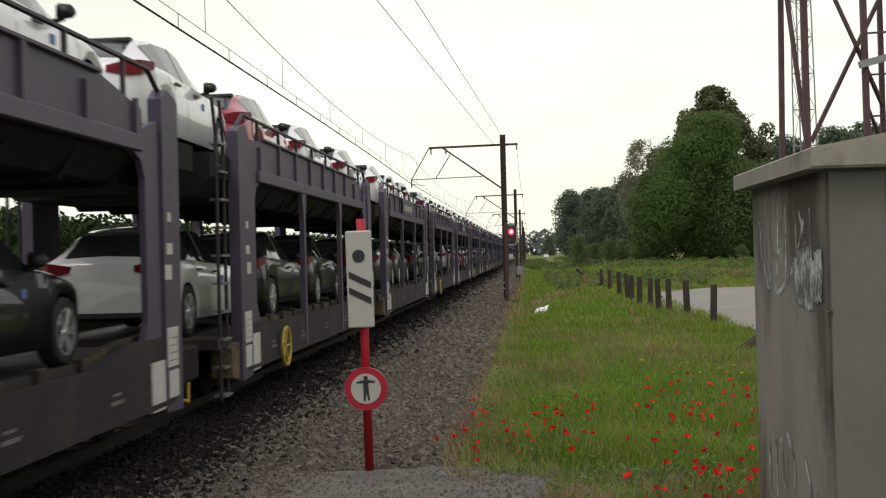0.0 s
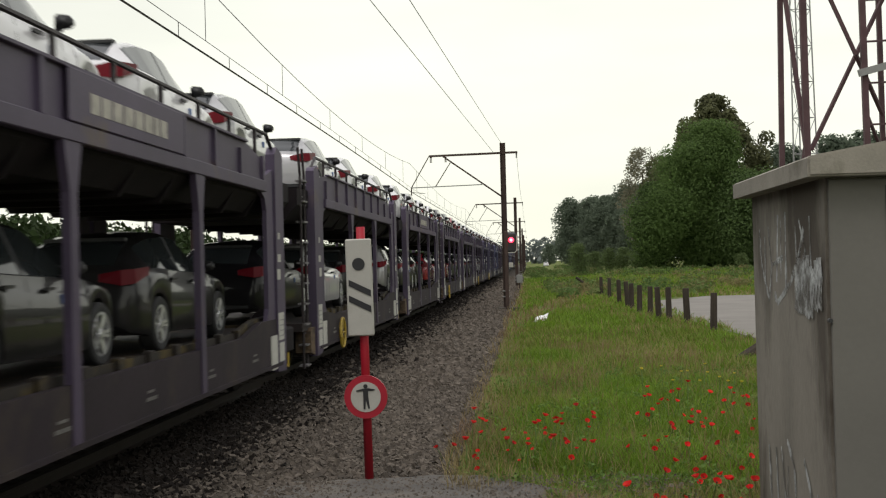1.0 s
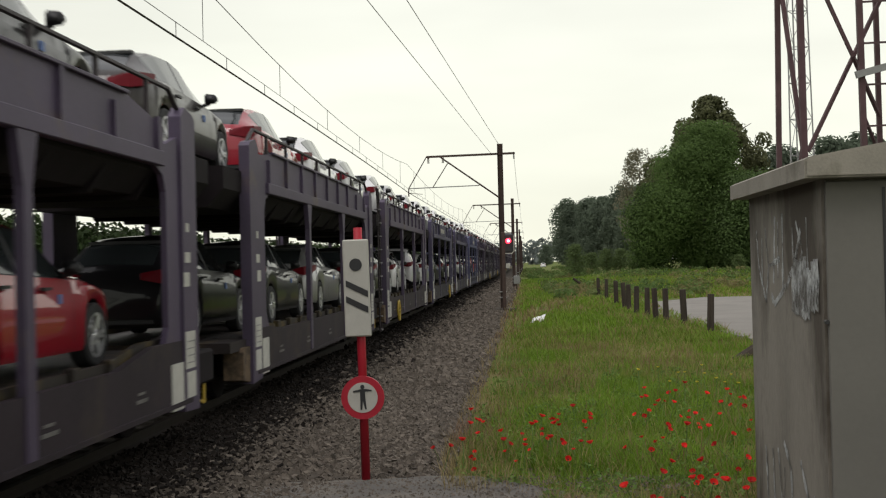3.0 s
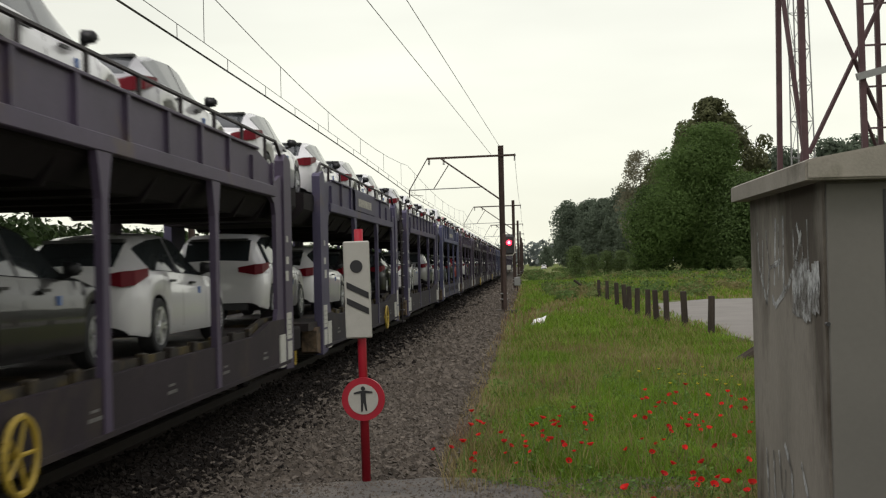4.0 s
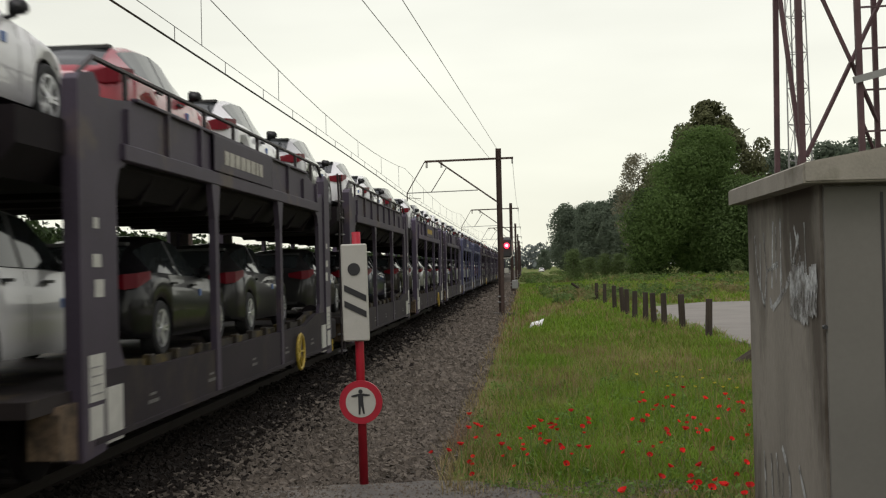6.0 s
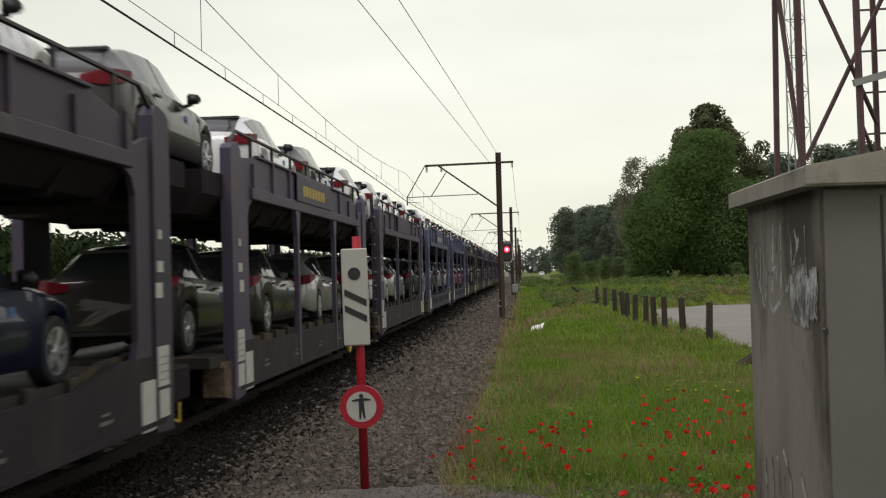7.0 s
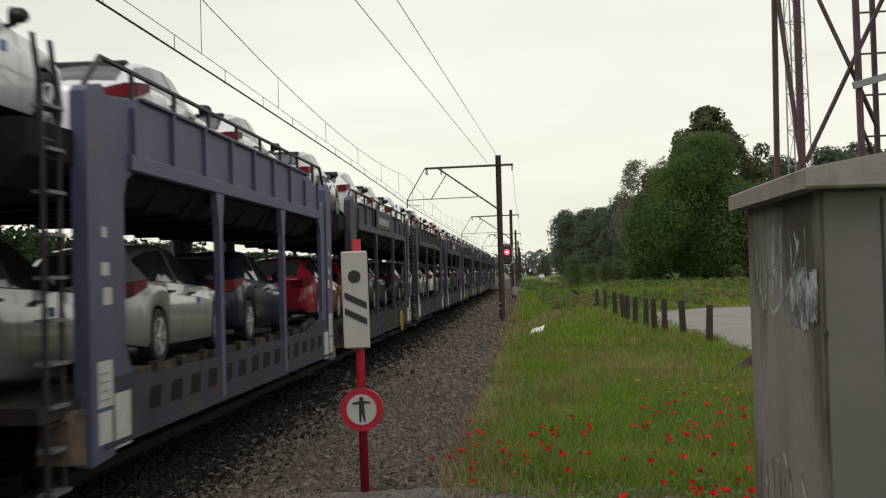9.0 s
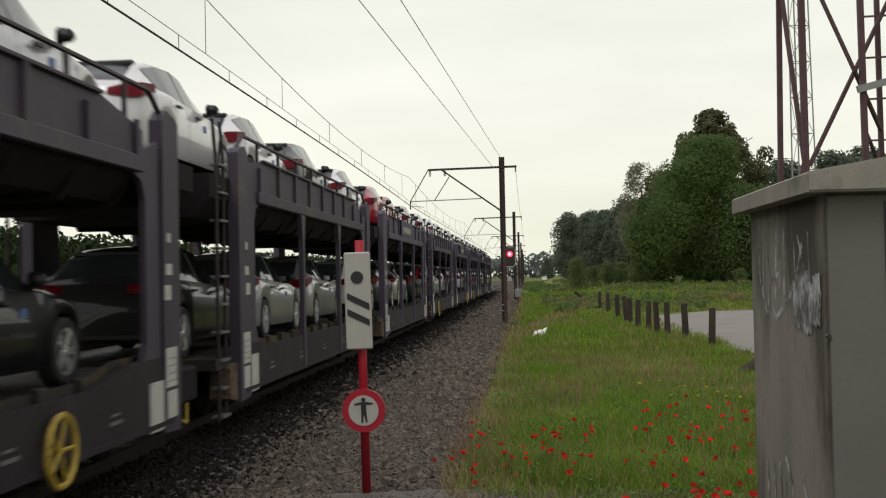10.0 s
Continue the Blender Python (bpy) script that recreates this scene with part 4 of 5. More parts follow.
def build_car(model, colour, m):
    d = MODELS[model]
    if model not in extras:
        extras[model] = car_extras(model)
    ex = extras[model]
    car = empty("car", m, f"{WORDS[colour]} new {model} car lashed on a wagon deck", "car", "new cars on the train")
    verts, reg = shells[model]
    part("body", region_mesh("body", verts, reg["body"], M_PAINT[colour]), None, car)
    for k, nm in (("windscreen", "windscreen"), ("rear_window", "rear_window"), ("side_window_a", "side_window"), ("side_window_b", "side_window"), ("underbody_trim", "underbody_trim"), ("transit_sticker", "transit_sticker")):
        part(nm, ex[k], None, car)
    for s in (1, -1):
        for nm in ("tail_lamp", "headlamp", "door_mirror"):
            part(nm, ex[nm, s], None, car)
    tyre, rim = wheel_sets[model]
    for y in d["axles"]:
        for s in (1, -1):
            w = part("wheel", tyre, None, car)
            w.matrix_basis = Matrix.Translation((s * (d["half"] - 0.115), y, d["wheel"])) @ Matrix.Rotation(0 if s > 0 else math.pi, 4, "Z")
            part("rim", rim, None, w, "silver alloy rim")
    return car


# ---- the wagons ----
PITCH, BODY, HALF = 16.0, 13.25, 1.50
DECK_LOW, DECK_UP = 0.88, 3.24


def build_wagon(kind, ladder, wheel_at, panel, m):
    """One section of a double-deck car carrier; y from 0 (near end) to BODY."""
    paint_m = M_WAGON[kind]
    words = {"indigo": "dark indigo", "grey": "violet-grey", "dark": "dark grey", "blue": "faded blue"}[kind]
    wagon = empty("car_carrier_wagon", m, f"{words} steel double-deck car-carrying railway wagon", "railway wagon", "wagons of the car train")
    END = 1.15
    RIM = 3.74 if kind == "blue" else 3.62
    for s in (1, -1):
        o = s * HALF
        i = s * (HALF - 0.10)
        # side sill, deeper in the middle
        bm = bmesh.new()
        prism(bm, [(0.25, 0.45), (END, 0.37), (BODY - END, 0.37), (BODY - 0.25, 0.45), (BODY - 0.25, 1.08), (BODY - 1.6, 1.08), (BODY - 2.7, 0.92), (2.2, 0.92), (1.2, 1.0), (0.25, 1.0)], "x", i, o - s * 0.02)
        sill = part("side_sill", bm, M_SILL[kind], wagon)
        if kind == "blue":
            # thin raised plates; their dark colour stands for the shade inside open pockets
            for q in range(14):
                yq = END + 0.5 + q * 0.76
                bm = bmesh.new()
                prism(bm, [(yq, 0.58), (yq + 0.38, 0.58), (yq + 0.44, 0.80), (yq + 0.06, 0.80)], "x", o - s * 0.024, o - s * 0.014)
                part("sill_recess", bm, M_UNDER, sill)
        else:
            for q in range(5):
                yq = END + 0.7 + q * 2.3
                bm = bmesh.new()
                box(bm, o - s * 0.022, o - s * 0.014, yq, yq + 0.34, 0.55, 0.585)
                box(bm, o - s * 0.022, o - s * 0.014, yq + 0.05, yq + 0.26, 0.63, 0.655)
                part("stencil_line", bm, M_STENCIL, sill)
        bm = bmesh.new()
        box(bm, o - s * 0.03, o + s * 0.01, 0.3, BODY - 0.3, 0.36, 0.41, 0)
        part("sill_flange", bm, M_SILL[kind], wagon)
        # end posts: an inner web and an outer upright, with a rounded corner to the opening
        for near in (0, 1):
            def yy_(v):
                return v if near == 0 else BODY - v
            bm = bmesh.new()
            prism(bm, [(yy_(0.0), 0.25), (yy_(0.58), 0.28), (yy_(0.56), 3.60), (yy_(0.40), 3.72), (yy_(0.08), 3.66), (yy_(0.0), 3.60)], "x", i - s * 0.05, o)
            post = part("end_post", bm, paint_m, wagon)
            bm = bmesh.new()
            prism(bm, [(yy_(0.58), 0.30), (yy_(1.08), 0.33), (yy_(1.12), 0.86), (yy_(1.45), 0.90), (yy_(1.20), 1.02), (yy_(1.05), 1.25), (yy_(1.05), 2.72), (yy_(1.15), 2.90), (yy_(1.45), 3.0), (yy_(1.45), 3.14), (yy_(0.60), 3.36)], "x", i, o - s * 0.035)
            part("corner_web", bm, paint_m, wagon)
            for za, zb_, ya, yb, mt in ((1.95, 2.07, 0.30, 0.50, M_LABEL), (2.30, 2.40, 0.33, 0.45, M_LABEL), (1.68, 1.84, 0.34, 0.56, M_LABEL), (0.75, 1.17, 0.16, 0.54, M_LABEL), (0.42, 0.71, 0.16, 0.50, M_LABEL), (0.33, 0.84, 0.62, 1.04, M_LABEL)) if s > 0 else ():
                bm = bmesh.new()
                box(bm, o - s * (0.002 if ya < 0.6 else 0.037), o + s * (0.006 if ya < 0.6 else 0.0), yy_(ya), yy_(yb), za, zb_)
                lab = part("label_plate", bm, mt, post, "scuffed white label plate")
                if zb_ - za > 0.3 and ya < 0.6:
                    comb = [(yy_(ya + 0.03), za + 0.05)]
                    for r in range(4):
                        z0, y1 = za + 0.06 + 0.08 * r, yy_(yb - 0.05 - 0.04 * (r % 2))
                        comb += [(yy_(ya + 0.036), z0), (y1, z0), (y1, z0 + 0.014), (yy_(ya + 0.036), z0 + 0.014)]
                    comb.append((yy_(ya + 0.03), za + 0.32))
                    bm = prism(bmesh.new(), comb, "x", o + s * 0.005, o + s * 0.009)
                    part("label_print", bm, M_LABEL_INK, lab)
        # inner posts with flared heads
        for yc in (4.62, 8.55):
            bm = bmesh.new()
            prism(bm, [(yc - 0.10, 0.37), (yc + 0.10, 0.37), (yc + 0.085, 2.55), (yc + 0.20, 3.0), (yc - 0.20, 3.0), (yc - 0.085, 2.55)], "x", i + s * 0.02, o)
            part("inner_post", bm, paint_m, wagon)
        # top beam and panelled parapet with ribs
        bm = bmesh.new()
        box(bm, i, o + s * 0.012, 1.2, BODY - 1.2, 2.985, 3.15, 0.01)
        part("top_beam", bm, paint_m, wagon)
        bm = bmesh.new()
        prism(bm, [(1.10, 3.14), (BODY - 1.1, 3.14), (BODY - 1.1, RIM - 0.2), (BODY - 2.3, RIM), (1.6, RIM), (1.10, RIM - 0.06), (0.55, RIM - 0.1), (0.55, 3.20)], "x", o - s * 0.06, o - s * 0.035)
        parapet = part("parapet", bm, paint_m, wagon)
        for q in range(9):
            yq = 1.35 + q * (BODY - 2.7) / 8
            bm = bmesh.new()
            box(bm, o - s * 0.036, o + s * 0.01, yq - 0.04, yq + 0.04, 3.15, RIM - 0.01 if 0 < q < 7 else RIM - 0.12)
            part("parapet_rib", bm, paint_m, parapet)
        bm = bmesh.new()
        box(bm, o - s * 0.07, o + s * 0.012, 1.6, BODY - 2.3, RIM - 0.012, RIM + 0.025, 0.006)
        part("parapet_cap", bm, paint_m, parapet)
        if panel:
            bm = bmesh.new()
            box(bm, o + s * 0.0, o + s * 0.022, BODY - 8.75, BODY - 5.4, 3.155, RIM - 0.005, 0.008)
            sign = part("name_panel", bm, paint_m, wagon)
            if panel != "plain":
                g = random.Random(5)
                yq = BODY - 8.25
                while yq < BODY - 6.2:
                    wq = g.uniform(0.16, 0.27)
                    bm = bmesh.new()
                    box(bm, o + s * 0.02, o + s * 0.026, yq, yq + wq, 3.27, 3.45)
                    part("letter_block", bm, M_YELLOW if panel == "yellow" else M_PANEL_LETTER, sign)
                    yq += wq + 0.05
        # hand rail above the parapet
        bm = bmesh.new()
        pts = [(0.1, 3.62), (0.6, RIM + 0.27), (BODY - 0.75, RIM + 0.27), (BODY - 0.2, 3.58)]
        for (ya, za), (yb, zb_) in zip(pts, pts[1:]):
            rod(bm, (o - s * 0.085, ya, za), (o - s * 0.085, yb, zb_), 0.028, 6)
        part("hand_rail", bm, M_RAILING, wagon, "dark steel hand rail")
        for q in range(8):
            yq = 1.5 + q * (BODY - 3.0) / 7
            bm = bmesh.new()
            box(bm, o - s * 0.105, o - s * 0.064, yq - 0.025, yq + 0.025, 3.3, RIM + 0.26)
            part("stanchion", bm, M_RAILING, wagon)
        # wheel guides on the lower deck
        bm = bmesh.new()
        prism(bm, [(0.9, 0.885), (BODY - 0.6, 0.885), (BODY - 0.6, 1.12), (BODY - 1.6, 1.12), (BODY - 2.7, 0.99), (2.2, 0.99), (0.9, 1.08)], "x", s * (HALF - 0.22), s * (HALF - 0.16))
        for q in range(12):
            yq = 1.3 + q * 0.93
            box(bm, s * (HALF - 0.20), s * (HALF - 0.105), yq, yq + 0.16, 0.905, 1.03, 0.01)
        part("wheel_guide", bm, M_GUTTER, wagon, "dirty yellow wheel guide")
    bm = bmesh.new()
    box(bm, -HALF + 0.1, HALF - 0.1, -0.9, BODY + 0.9, 0.74, DECK_LOW, 0)
    part("lower_deck", bm, M_DECK, wagon)
    # the trough and its beams carry the painted shade of the deck interior
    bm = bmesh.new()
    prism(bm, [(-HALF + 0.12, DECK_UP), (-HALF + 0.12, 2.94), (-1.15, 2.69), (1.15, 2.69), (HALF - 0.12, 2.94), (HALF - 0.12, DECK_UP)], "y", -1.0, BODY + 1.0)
    part("upper_deck", bm, M_UNDER, wagon, "underside of the upper deck with shade painted into its colour")
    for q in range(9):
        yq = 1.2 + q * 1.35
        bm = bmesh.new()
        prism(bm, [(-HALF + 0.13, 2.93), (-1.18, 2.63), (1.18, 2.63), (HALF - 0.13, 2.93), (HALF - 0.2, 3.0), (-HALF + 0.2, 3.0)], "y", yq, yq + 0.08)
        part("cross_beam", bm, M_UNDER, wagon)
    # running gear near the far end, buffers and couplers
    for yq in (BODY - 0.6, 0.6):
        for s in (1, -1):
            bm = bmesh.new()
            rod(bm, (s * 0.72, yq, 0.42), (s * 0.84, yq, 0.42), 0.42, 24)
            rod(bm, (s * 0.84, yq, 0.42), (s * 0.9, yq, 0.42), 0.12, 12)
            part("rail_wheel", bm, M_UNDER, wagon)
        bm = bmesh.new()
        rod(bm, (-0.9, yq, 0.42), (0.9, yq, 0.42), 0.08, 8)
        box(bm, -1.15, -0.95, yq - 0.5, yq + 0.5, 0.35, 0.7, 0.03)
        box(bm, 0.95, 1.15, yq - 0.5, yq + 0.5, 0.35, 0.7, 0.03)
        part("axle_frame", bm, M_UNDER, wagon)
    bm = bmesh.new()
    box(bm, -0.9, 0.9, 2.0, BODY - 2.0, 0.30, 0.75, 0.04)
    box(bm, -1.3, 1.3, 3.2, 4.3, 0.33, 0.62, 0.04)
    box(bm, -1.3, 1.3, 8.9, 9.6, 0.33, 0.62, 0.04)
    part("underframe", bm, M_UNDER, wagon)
    for s in (1, -1):
        bm = bmesh.new()
        rod(bm, (s * 0.88, BODY + 0.1, 0.95), (s * 0.88, BODY + 1.15, 0.95), 0.11, 12)
        rod(bm, (s * 0.88, BODY + 1.15, 0.95), (s * 0.88, BODY + 1.22, 0.95), 0.22, 16)
        part("buffer", bm, M_UNDER, wagon)
        bm = bmesh.new()
        box(bm, s * (HALF - 0.35), s * (HALF - 0.03), BODY + 0.02, BODY + 0.75, 0.5, 0.9, 0.03)
        part("step_box", bm, M_UNDER, wagon)
        bm = bmesh.new()
        prism(bm, [(-0.42, 0.34), (-0.02, 0.28), (-0.02, 0.78), (-0.36, 0.78), (-0.42, 0.72)], "x", s * (HALF - 0.32), s * (HALF - 0.04))
        part("step_box", bm, M_STEP, wagon, "tan painted step box")
        bm = bmesh.new()
        rod(bm, (s * (HALF - 0.05), BODY + 0.02, 0.35), (s * (HALF - 0.05), BODY + 0.35, 0.28), 0.02, 6)
        rod(bm, (s * (HALF - 0.05), BODY + 0.35, 0.28), (s * (HALF - 0.05), BODY + 0.35, 0.5), 0.02, 6)
        part("shunter_grip", bm, M_YELLOW, wagon)
    if ladder:
        for s in (1, -1):
            x, y = s * (HALF - 0.12), -0.52
            bm = bmesh.new()
            for dy in (-0.18, 0.18):
                rod(bm, (x, y + dy, 0.08), (x, y + dy, 3.5), 0.024, 6)
                rod(bm, (x, y + dy, 3.5), (x, y + dy - 0.15, 3.95), 0.024, 6)
            rod(bm, (x, y - 0.18, 3.1), (x - s * 0.05, 0.05, 3.1), 0.02, 6)
            rod(bm, (x, y - 0.18, 0.7), (x - s * 0.05, 0.05, 0.7), 0.02, 6)
            stair = part("ladder", bm, M_RAILING, wagon, "dark steel end ladder")
            for r in range(10 if s > 0 else 0):
                bm = bmesh.new()
                box(bm, x - 0.09, x + 0.06, y - 0.18, y + 0.18, 0.12 + r * 0.36, 0.15 + r * 0.36)
                part("rung", bm, M_TREAD, stair)
    if wheel_at is not None:
        bm = bmesh.new()
        seg = 28
        for q in range(seg):
            a, b = 2 * math.pi * q / seg, 2 * math.pi * (q + 1) / seg
            rod(bm, (HALF + 0.05, wheel_at + 0.29 * math.cos(a), 0.52 + 0.29 * math.sin(a)), (HALF + 0.05, wheel_at + 0.29 * math.cos(b), 0.52 + 0.29 * math.sin(b)), 0.028, 6)
        for q in range(5):
            a = 2 * math.pi * q / 5
            rod(bm, (HALF + 0.03, wheel_at, 0.52), (HALF + 0.05, wheel_at + 0.29 * math.cos(a), 0.52 + 0.29 * math.sin(a)), 0.018, 5)
        rod(bm, (HALF - 0.04, wheel_at, 0.52), (HALF + 0.05, wheel_at, 0.52), 0.035, 8)
        part("hand_wheel", bm, M_YELLOW, wagon, "yellow hand-brake wheel")
    return wagon


# One row a section: paint, name panel, lower cars, upper cars (near to far).
# w white, s silver, g grey, k black, r red, b blue, n brown; capitals: the taller model
TRAIN = [
    ("grey", "", "skk", "www"), ("grey", "", "wkk", "rww"), ("grey", "name", "ggg", "wws"), ("grey", "", "kwg", "sww"),
    ("grey", "name", "Sgk", "wsw"), ("grey", "", "rwr", "wgn"), ("grey", "", "kgs", "rws"), ("grey", "", "kgw", "wsw"),
    ("indigo", "name", "Wwg", "wsw"), ("indigo", "", "kww", "sww"), ("blue", "name", "Ssk", "wWr"), ("grey", "", "krr", "ssw"),
    ("dark", "name", "Wkg", "rws"), ("dark", "", "gkb", "wwn"), ("grey", "yellow", "nns", "wgw"), ("grey", "plain", "gws", "wws"),
    ("blue", "name", "gsk", "bww"), ("blue", "", "ssb", "wws"), ("dark", "name", "rrk", "wsw"), ("dark", "", "gss", "wgw"),
    ("grey", "name", "wgs", "rrs"), ("grey", "", "krw", "wws"), ("grey", "name", "sgw", "wkw"), ("grey", "", "wks", "sww"),
    ("dark", "name", "rgw", "wsr"), ("grey", "", "swk", "wgw"),
]
CODE = {"w": "white", "s": "silver", "g": "grey", "k": "black", "r": "red", "b": "blue", "n": "brown"}
# where the tails of the cars stand, from the far end of their section, and the sections that are loaded otherwise
LOWER_AT, UPPER_AT = (-14.7, -9.9, -5.2), (-10.2, -5.45, 0.2)
LOWER_ELSE = {1: (-14.4, -9.5, -4.7), 4: (-14.2, -9.4, -4.6), 7: (-15.3, -10.8, -6.1), 8: (-15.2, -10.4, -5.85), 9: (-15.0, -10.15, -5.8), 14: (-14.2, -9.3, -4.3), 16: (-14.2, -9.3, -4.5), 17: (-15.0, -10.1, -5.4)}
UPPER_ELSE = {0: (-10.05, -4.6, 0.63), 2: (-10.1, -5.4, -0.9), 4: (-10.0, -4.6, 0.6), 5: (-10.0, -5.45, 0.1), 7: (-10.2, -5.35, 0.45), 8: (-10.25, -5.55, -0.9), 9: (-10.3, -5.55, 0.9),
              3: (-10.0, -5.2, 1.1), 17: (-9.9, -5.0, 1.2), 10: (-10.4, -5.6, -0.6), 14: (-9.5, -4.5, 0.67), 15: (-10.35, -5.5, -0.2), 16: (-9.7, -5.15, -0.05), 18: (-9.6, -4.5, 0.7), 19: (-10.45, -5.95, -0.15)}
A0 = 12.9
moving = []
wagon_kinds, car_kinds = {}, {}
for k, (kind, panel, lower, upper) in enumerate(TRAIN):
    end = A0 + PITCH * k
    ladder = k % 2 == 1
    wheel_at = (2.6 if k in (1, 3, 5, 7, 21, 23) else None) if k % 2 else (BODY - 3.5 if k in (8, 12, 14, 18, 22) else None)
    at = pose(TRACK_X, end - BODY, 0)
    key = (kind, panel, ladder, wheel_at)
    if key in wagon_kinds:
        w = copy_thing(wagon_kinds[key], at)
    else:
        w = wagon_kinds[key] = build_wagon(kind, ladder, wheel_at, panel, at)
    moving.append((w, at))
    for letters, offs, z in ((lower, LOWER_ELSE.get(k, LOWER_AT), DECK_LOW), (upper, UPPER_ELSE.get(k, UPPER_AT), DECK_UP)):
        for c, off in zip(letters, offs):
            jig = random.Random(k * 31 + int(off * 10) + int(z * 100))
            key = ("crossover" if c.isupper() else "hatchback", CODE[c.lower()])
            at = pose(TRACK_X + jig.uniform(-0.05, 0.05), end + off + jig.uniform(-0.04, 0.04), z + 0.004, 0, 0, jig.uniform(-0.5, 0.5))
            if key in car_kinds:
                car = copy_thing(car_kinds[key], at)
            else:
                car = car_kinds[key] = build_car(*key, at)
            moving.append((car, at))


# ---- trees, hedges and distance ----
def leaf_cloud(centres, radii, count, size, seed, squash=1.0):
    """Many small bent leaf sprays on the shells of clumps. centres, radii: the clumps."""
    r = np.random.RandomState(seed)
    w = np.array(radii) ** 2
    idx = r.choice(len(centres), count, p=w / w.sum())
    c = np.array(centres)[idx]
    rad = np.array(radii)[idx]
    d = r.normal(size=(count, 3))
    d /= np.linalg.norm(d, axis=1)[:, None]
    p = c + d * (rad * (0.55 + 0.5 * r.rand(count) ** 0.6))[:, None] * np.array([1, 1, squash])
    nrm = d + r.normal(scale=0.38, size=(count, 3))
    nrm /= np.linalg.norm(nrm, axis=1)[:, None]
    up = r.normal(size=(count, 3))
    u = np.cross(nrm, up)
    u /= np.linalg.norm(u, axis=1)[:, None] + 1e-9
    v = np.cross(nrm, u)
    s = (size * (0.6 + 0.8 * r.rand(count)))[:, None]
    a, b = p - u * s * 0.5, p + v * s * 0.28 + nrm * s * 0.08
    e, f = p + u * s * 0.5, p - v * s * 0.28 - nrm * s * 0.05
    verts = np.stack([a, b, e, f], 1).reshape(-1, 3)
    faces = np.arange(count * 4).reshape(-1, 4)
    return verts.tolist(), faces.tolist()


def build_tree(at, h, width, low, count, leaf, material, seed, label, group="", name="tree", clump=0.17, top_heavy=0.5, trunk=0.02, cone=0.0):
    """Trunk with limbs and a crown of clumps between the height low and h."""
    r = random.Random(seed)
    t = empty(name, at, label, name.replace("_", " "), group)
    bm = bmesh.new()
    tr = h * trunk
    prev = Vector((0, 0, -0.4))
    for i in range(1, 6):
        nxt = Vector((r.uniform(-1, 1) * width * 0.03, r.uniform(-1, 1) * width * 0.03, h * 0.8 * i / 5))
        rod(bm, prev, nxt, tr * (1.1 - 0.18 * (i - 1)), 9, tr * (1.1 - 0.18 * i))
        prev = nxt
    for i in range(9):
        z = h * (0.22 + 0.06 * i)
        a = i * 2.4 + r.uniform(-0.4, 0.4)
        ln = width * 0.36 * (1 - 0.05 * i)
        rod(bm, (0, 0, z), (math.cos(a) * ln, math.sin(a) * ln, z + ln * 0.55), tr * 0.36, 6, tr * 0.08)
    part("trunk", bm, M_BARK, t)
    centres, radii = [], []
    peak = 0.30 + 0.25 * top_heavy
    for i in range(130):
        q = r.random() ** (0.9 - 0.3 * top_heavy)
        prof = math.sqrt(max(0.02, 1 - ((q - peak) / (1.03 - peak)) ** 2)) if q > peak else math.sqrt(max(0.02, 1 - 0.55 * ((peak - q) / peak) ** 2))
        prof *= 1 - cone * max(0.0, q - 0.35) / 0.65
        prof *= 0.86 + 0.22 * math.sin(i * 2.4 * 3 + seed)
        rc = width * clump * r.uniform(0.55, 1.1) * (0.5 + 0.5 * prof)
        a = i * 2.4
        rr = max(0.0, width / 2 * prof * math.sqrt(r.uniform(0.25, 1.0)) - rc * 0.6)
        centres.append((math.cos(a) * rr, math.sin(a) * rr, min(low + (h - low) * q, h - rc * 0.75)))
        radii.append(rc)
    v, f = leaf_cloud(centres, radii, count, leaf, seed)
    part("crown", raw("crown", v, f, material), material, t)
    return t


def on_ground(x, y, turn=0.0):
    return pose(x, y, ground_z(x, y), 0, 0, turn)


build_tree(on_ground(20.9, 140), 16.9, 19.0, 0.2, 105000, 0.28, M_LEAF, 3, "broad green tree with foliage down to the meadow", clump=0.16, top_heavy=0.0, cone=0.35)
build_tree(on_ground(23.4, 152), 21.6, 27.0, 4.0, 34000, 0.50, M_LEAF_BROWN, 8, "tall chestnut tree with brown-green leaf sprays", clump=0.075, top_heavy=0.15, cone=0.78)
build_tree(on_ground(17.6, 185), 18.4, 8.5, 2.0, 7000, 0.34, M_LEAF_PALE, 15, "slender olive tree at the edge of the wood", clump=0.15, top_heavy=0.7)
build_tree(on_ground(25.5, 136), 10.5, 13.0, 0.2, 30000, 0.3, M_LEAF_DARK, 21, "dark dense shrub tree beside the meadow", clump=0.2, top_heavy=0.2)
build_tree(on_ground(14.6, 139), 10.0, 7.5, 0.2, 18000, 0.3, M_LEAF_DARK, 22, "dark dense shrub tree beside the meadow", clump=0.2, top_heavy=0.2)
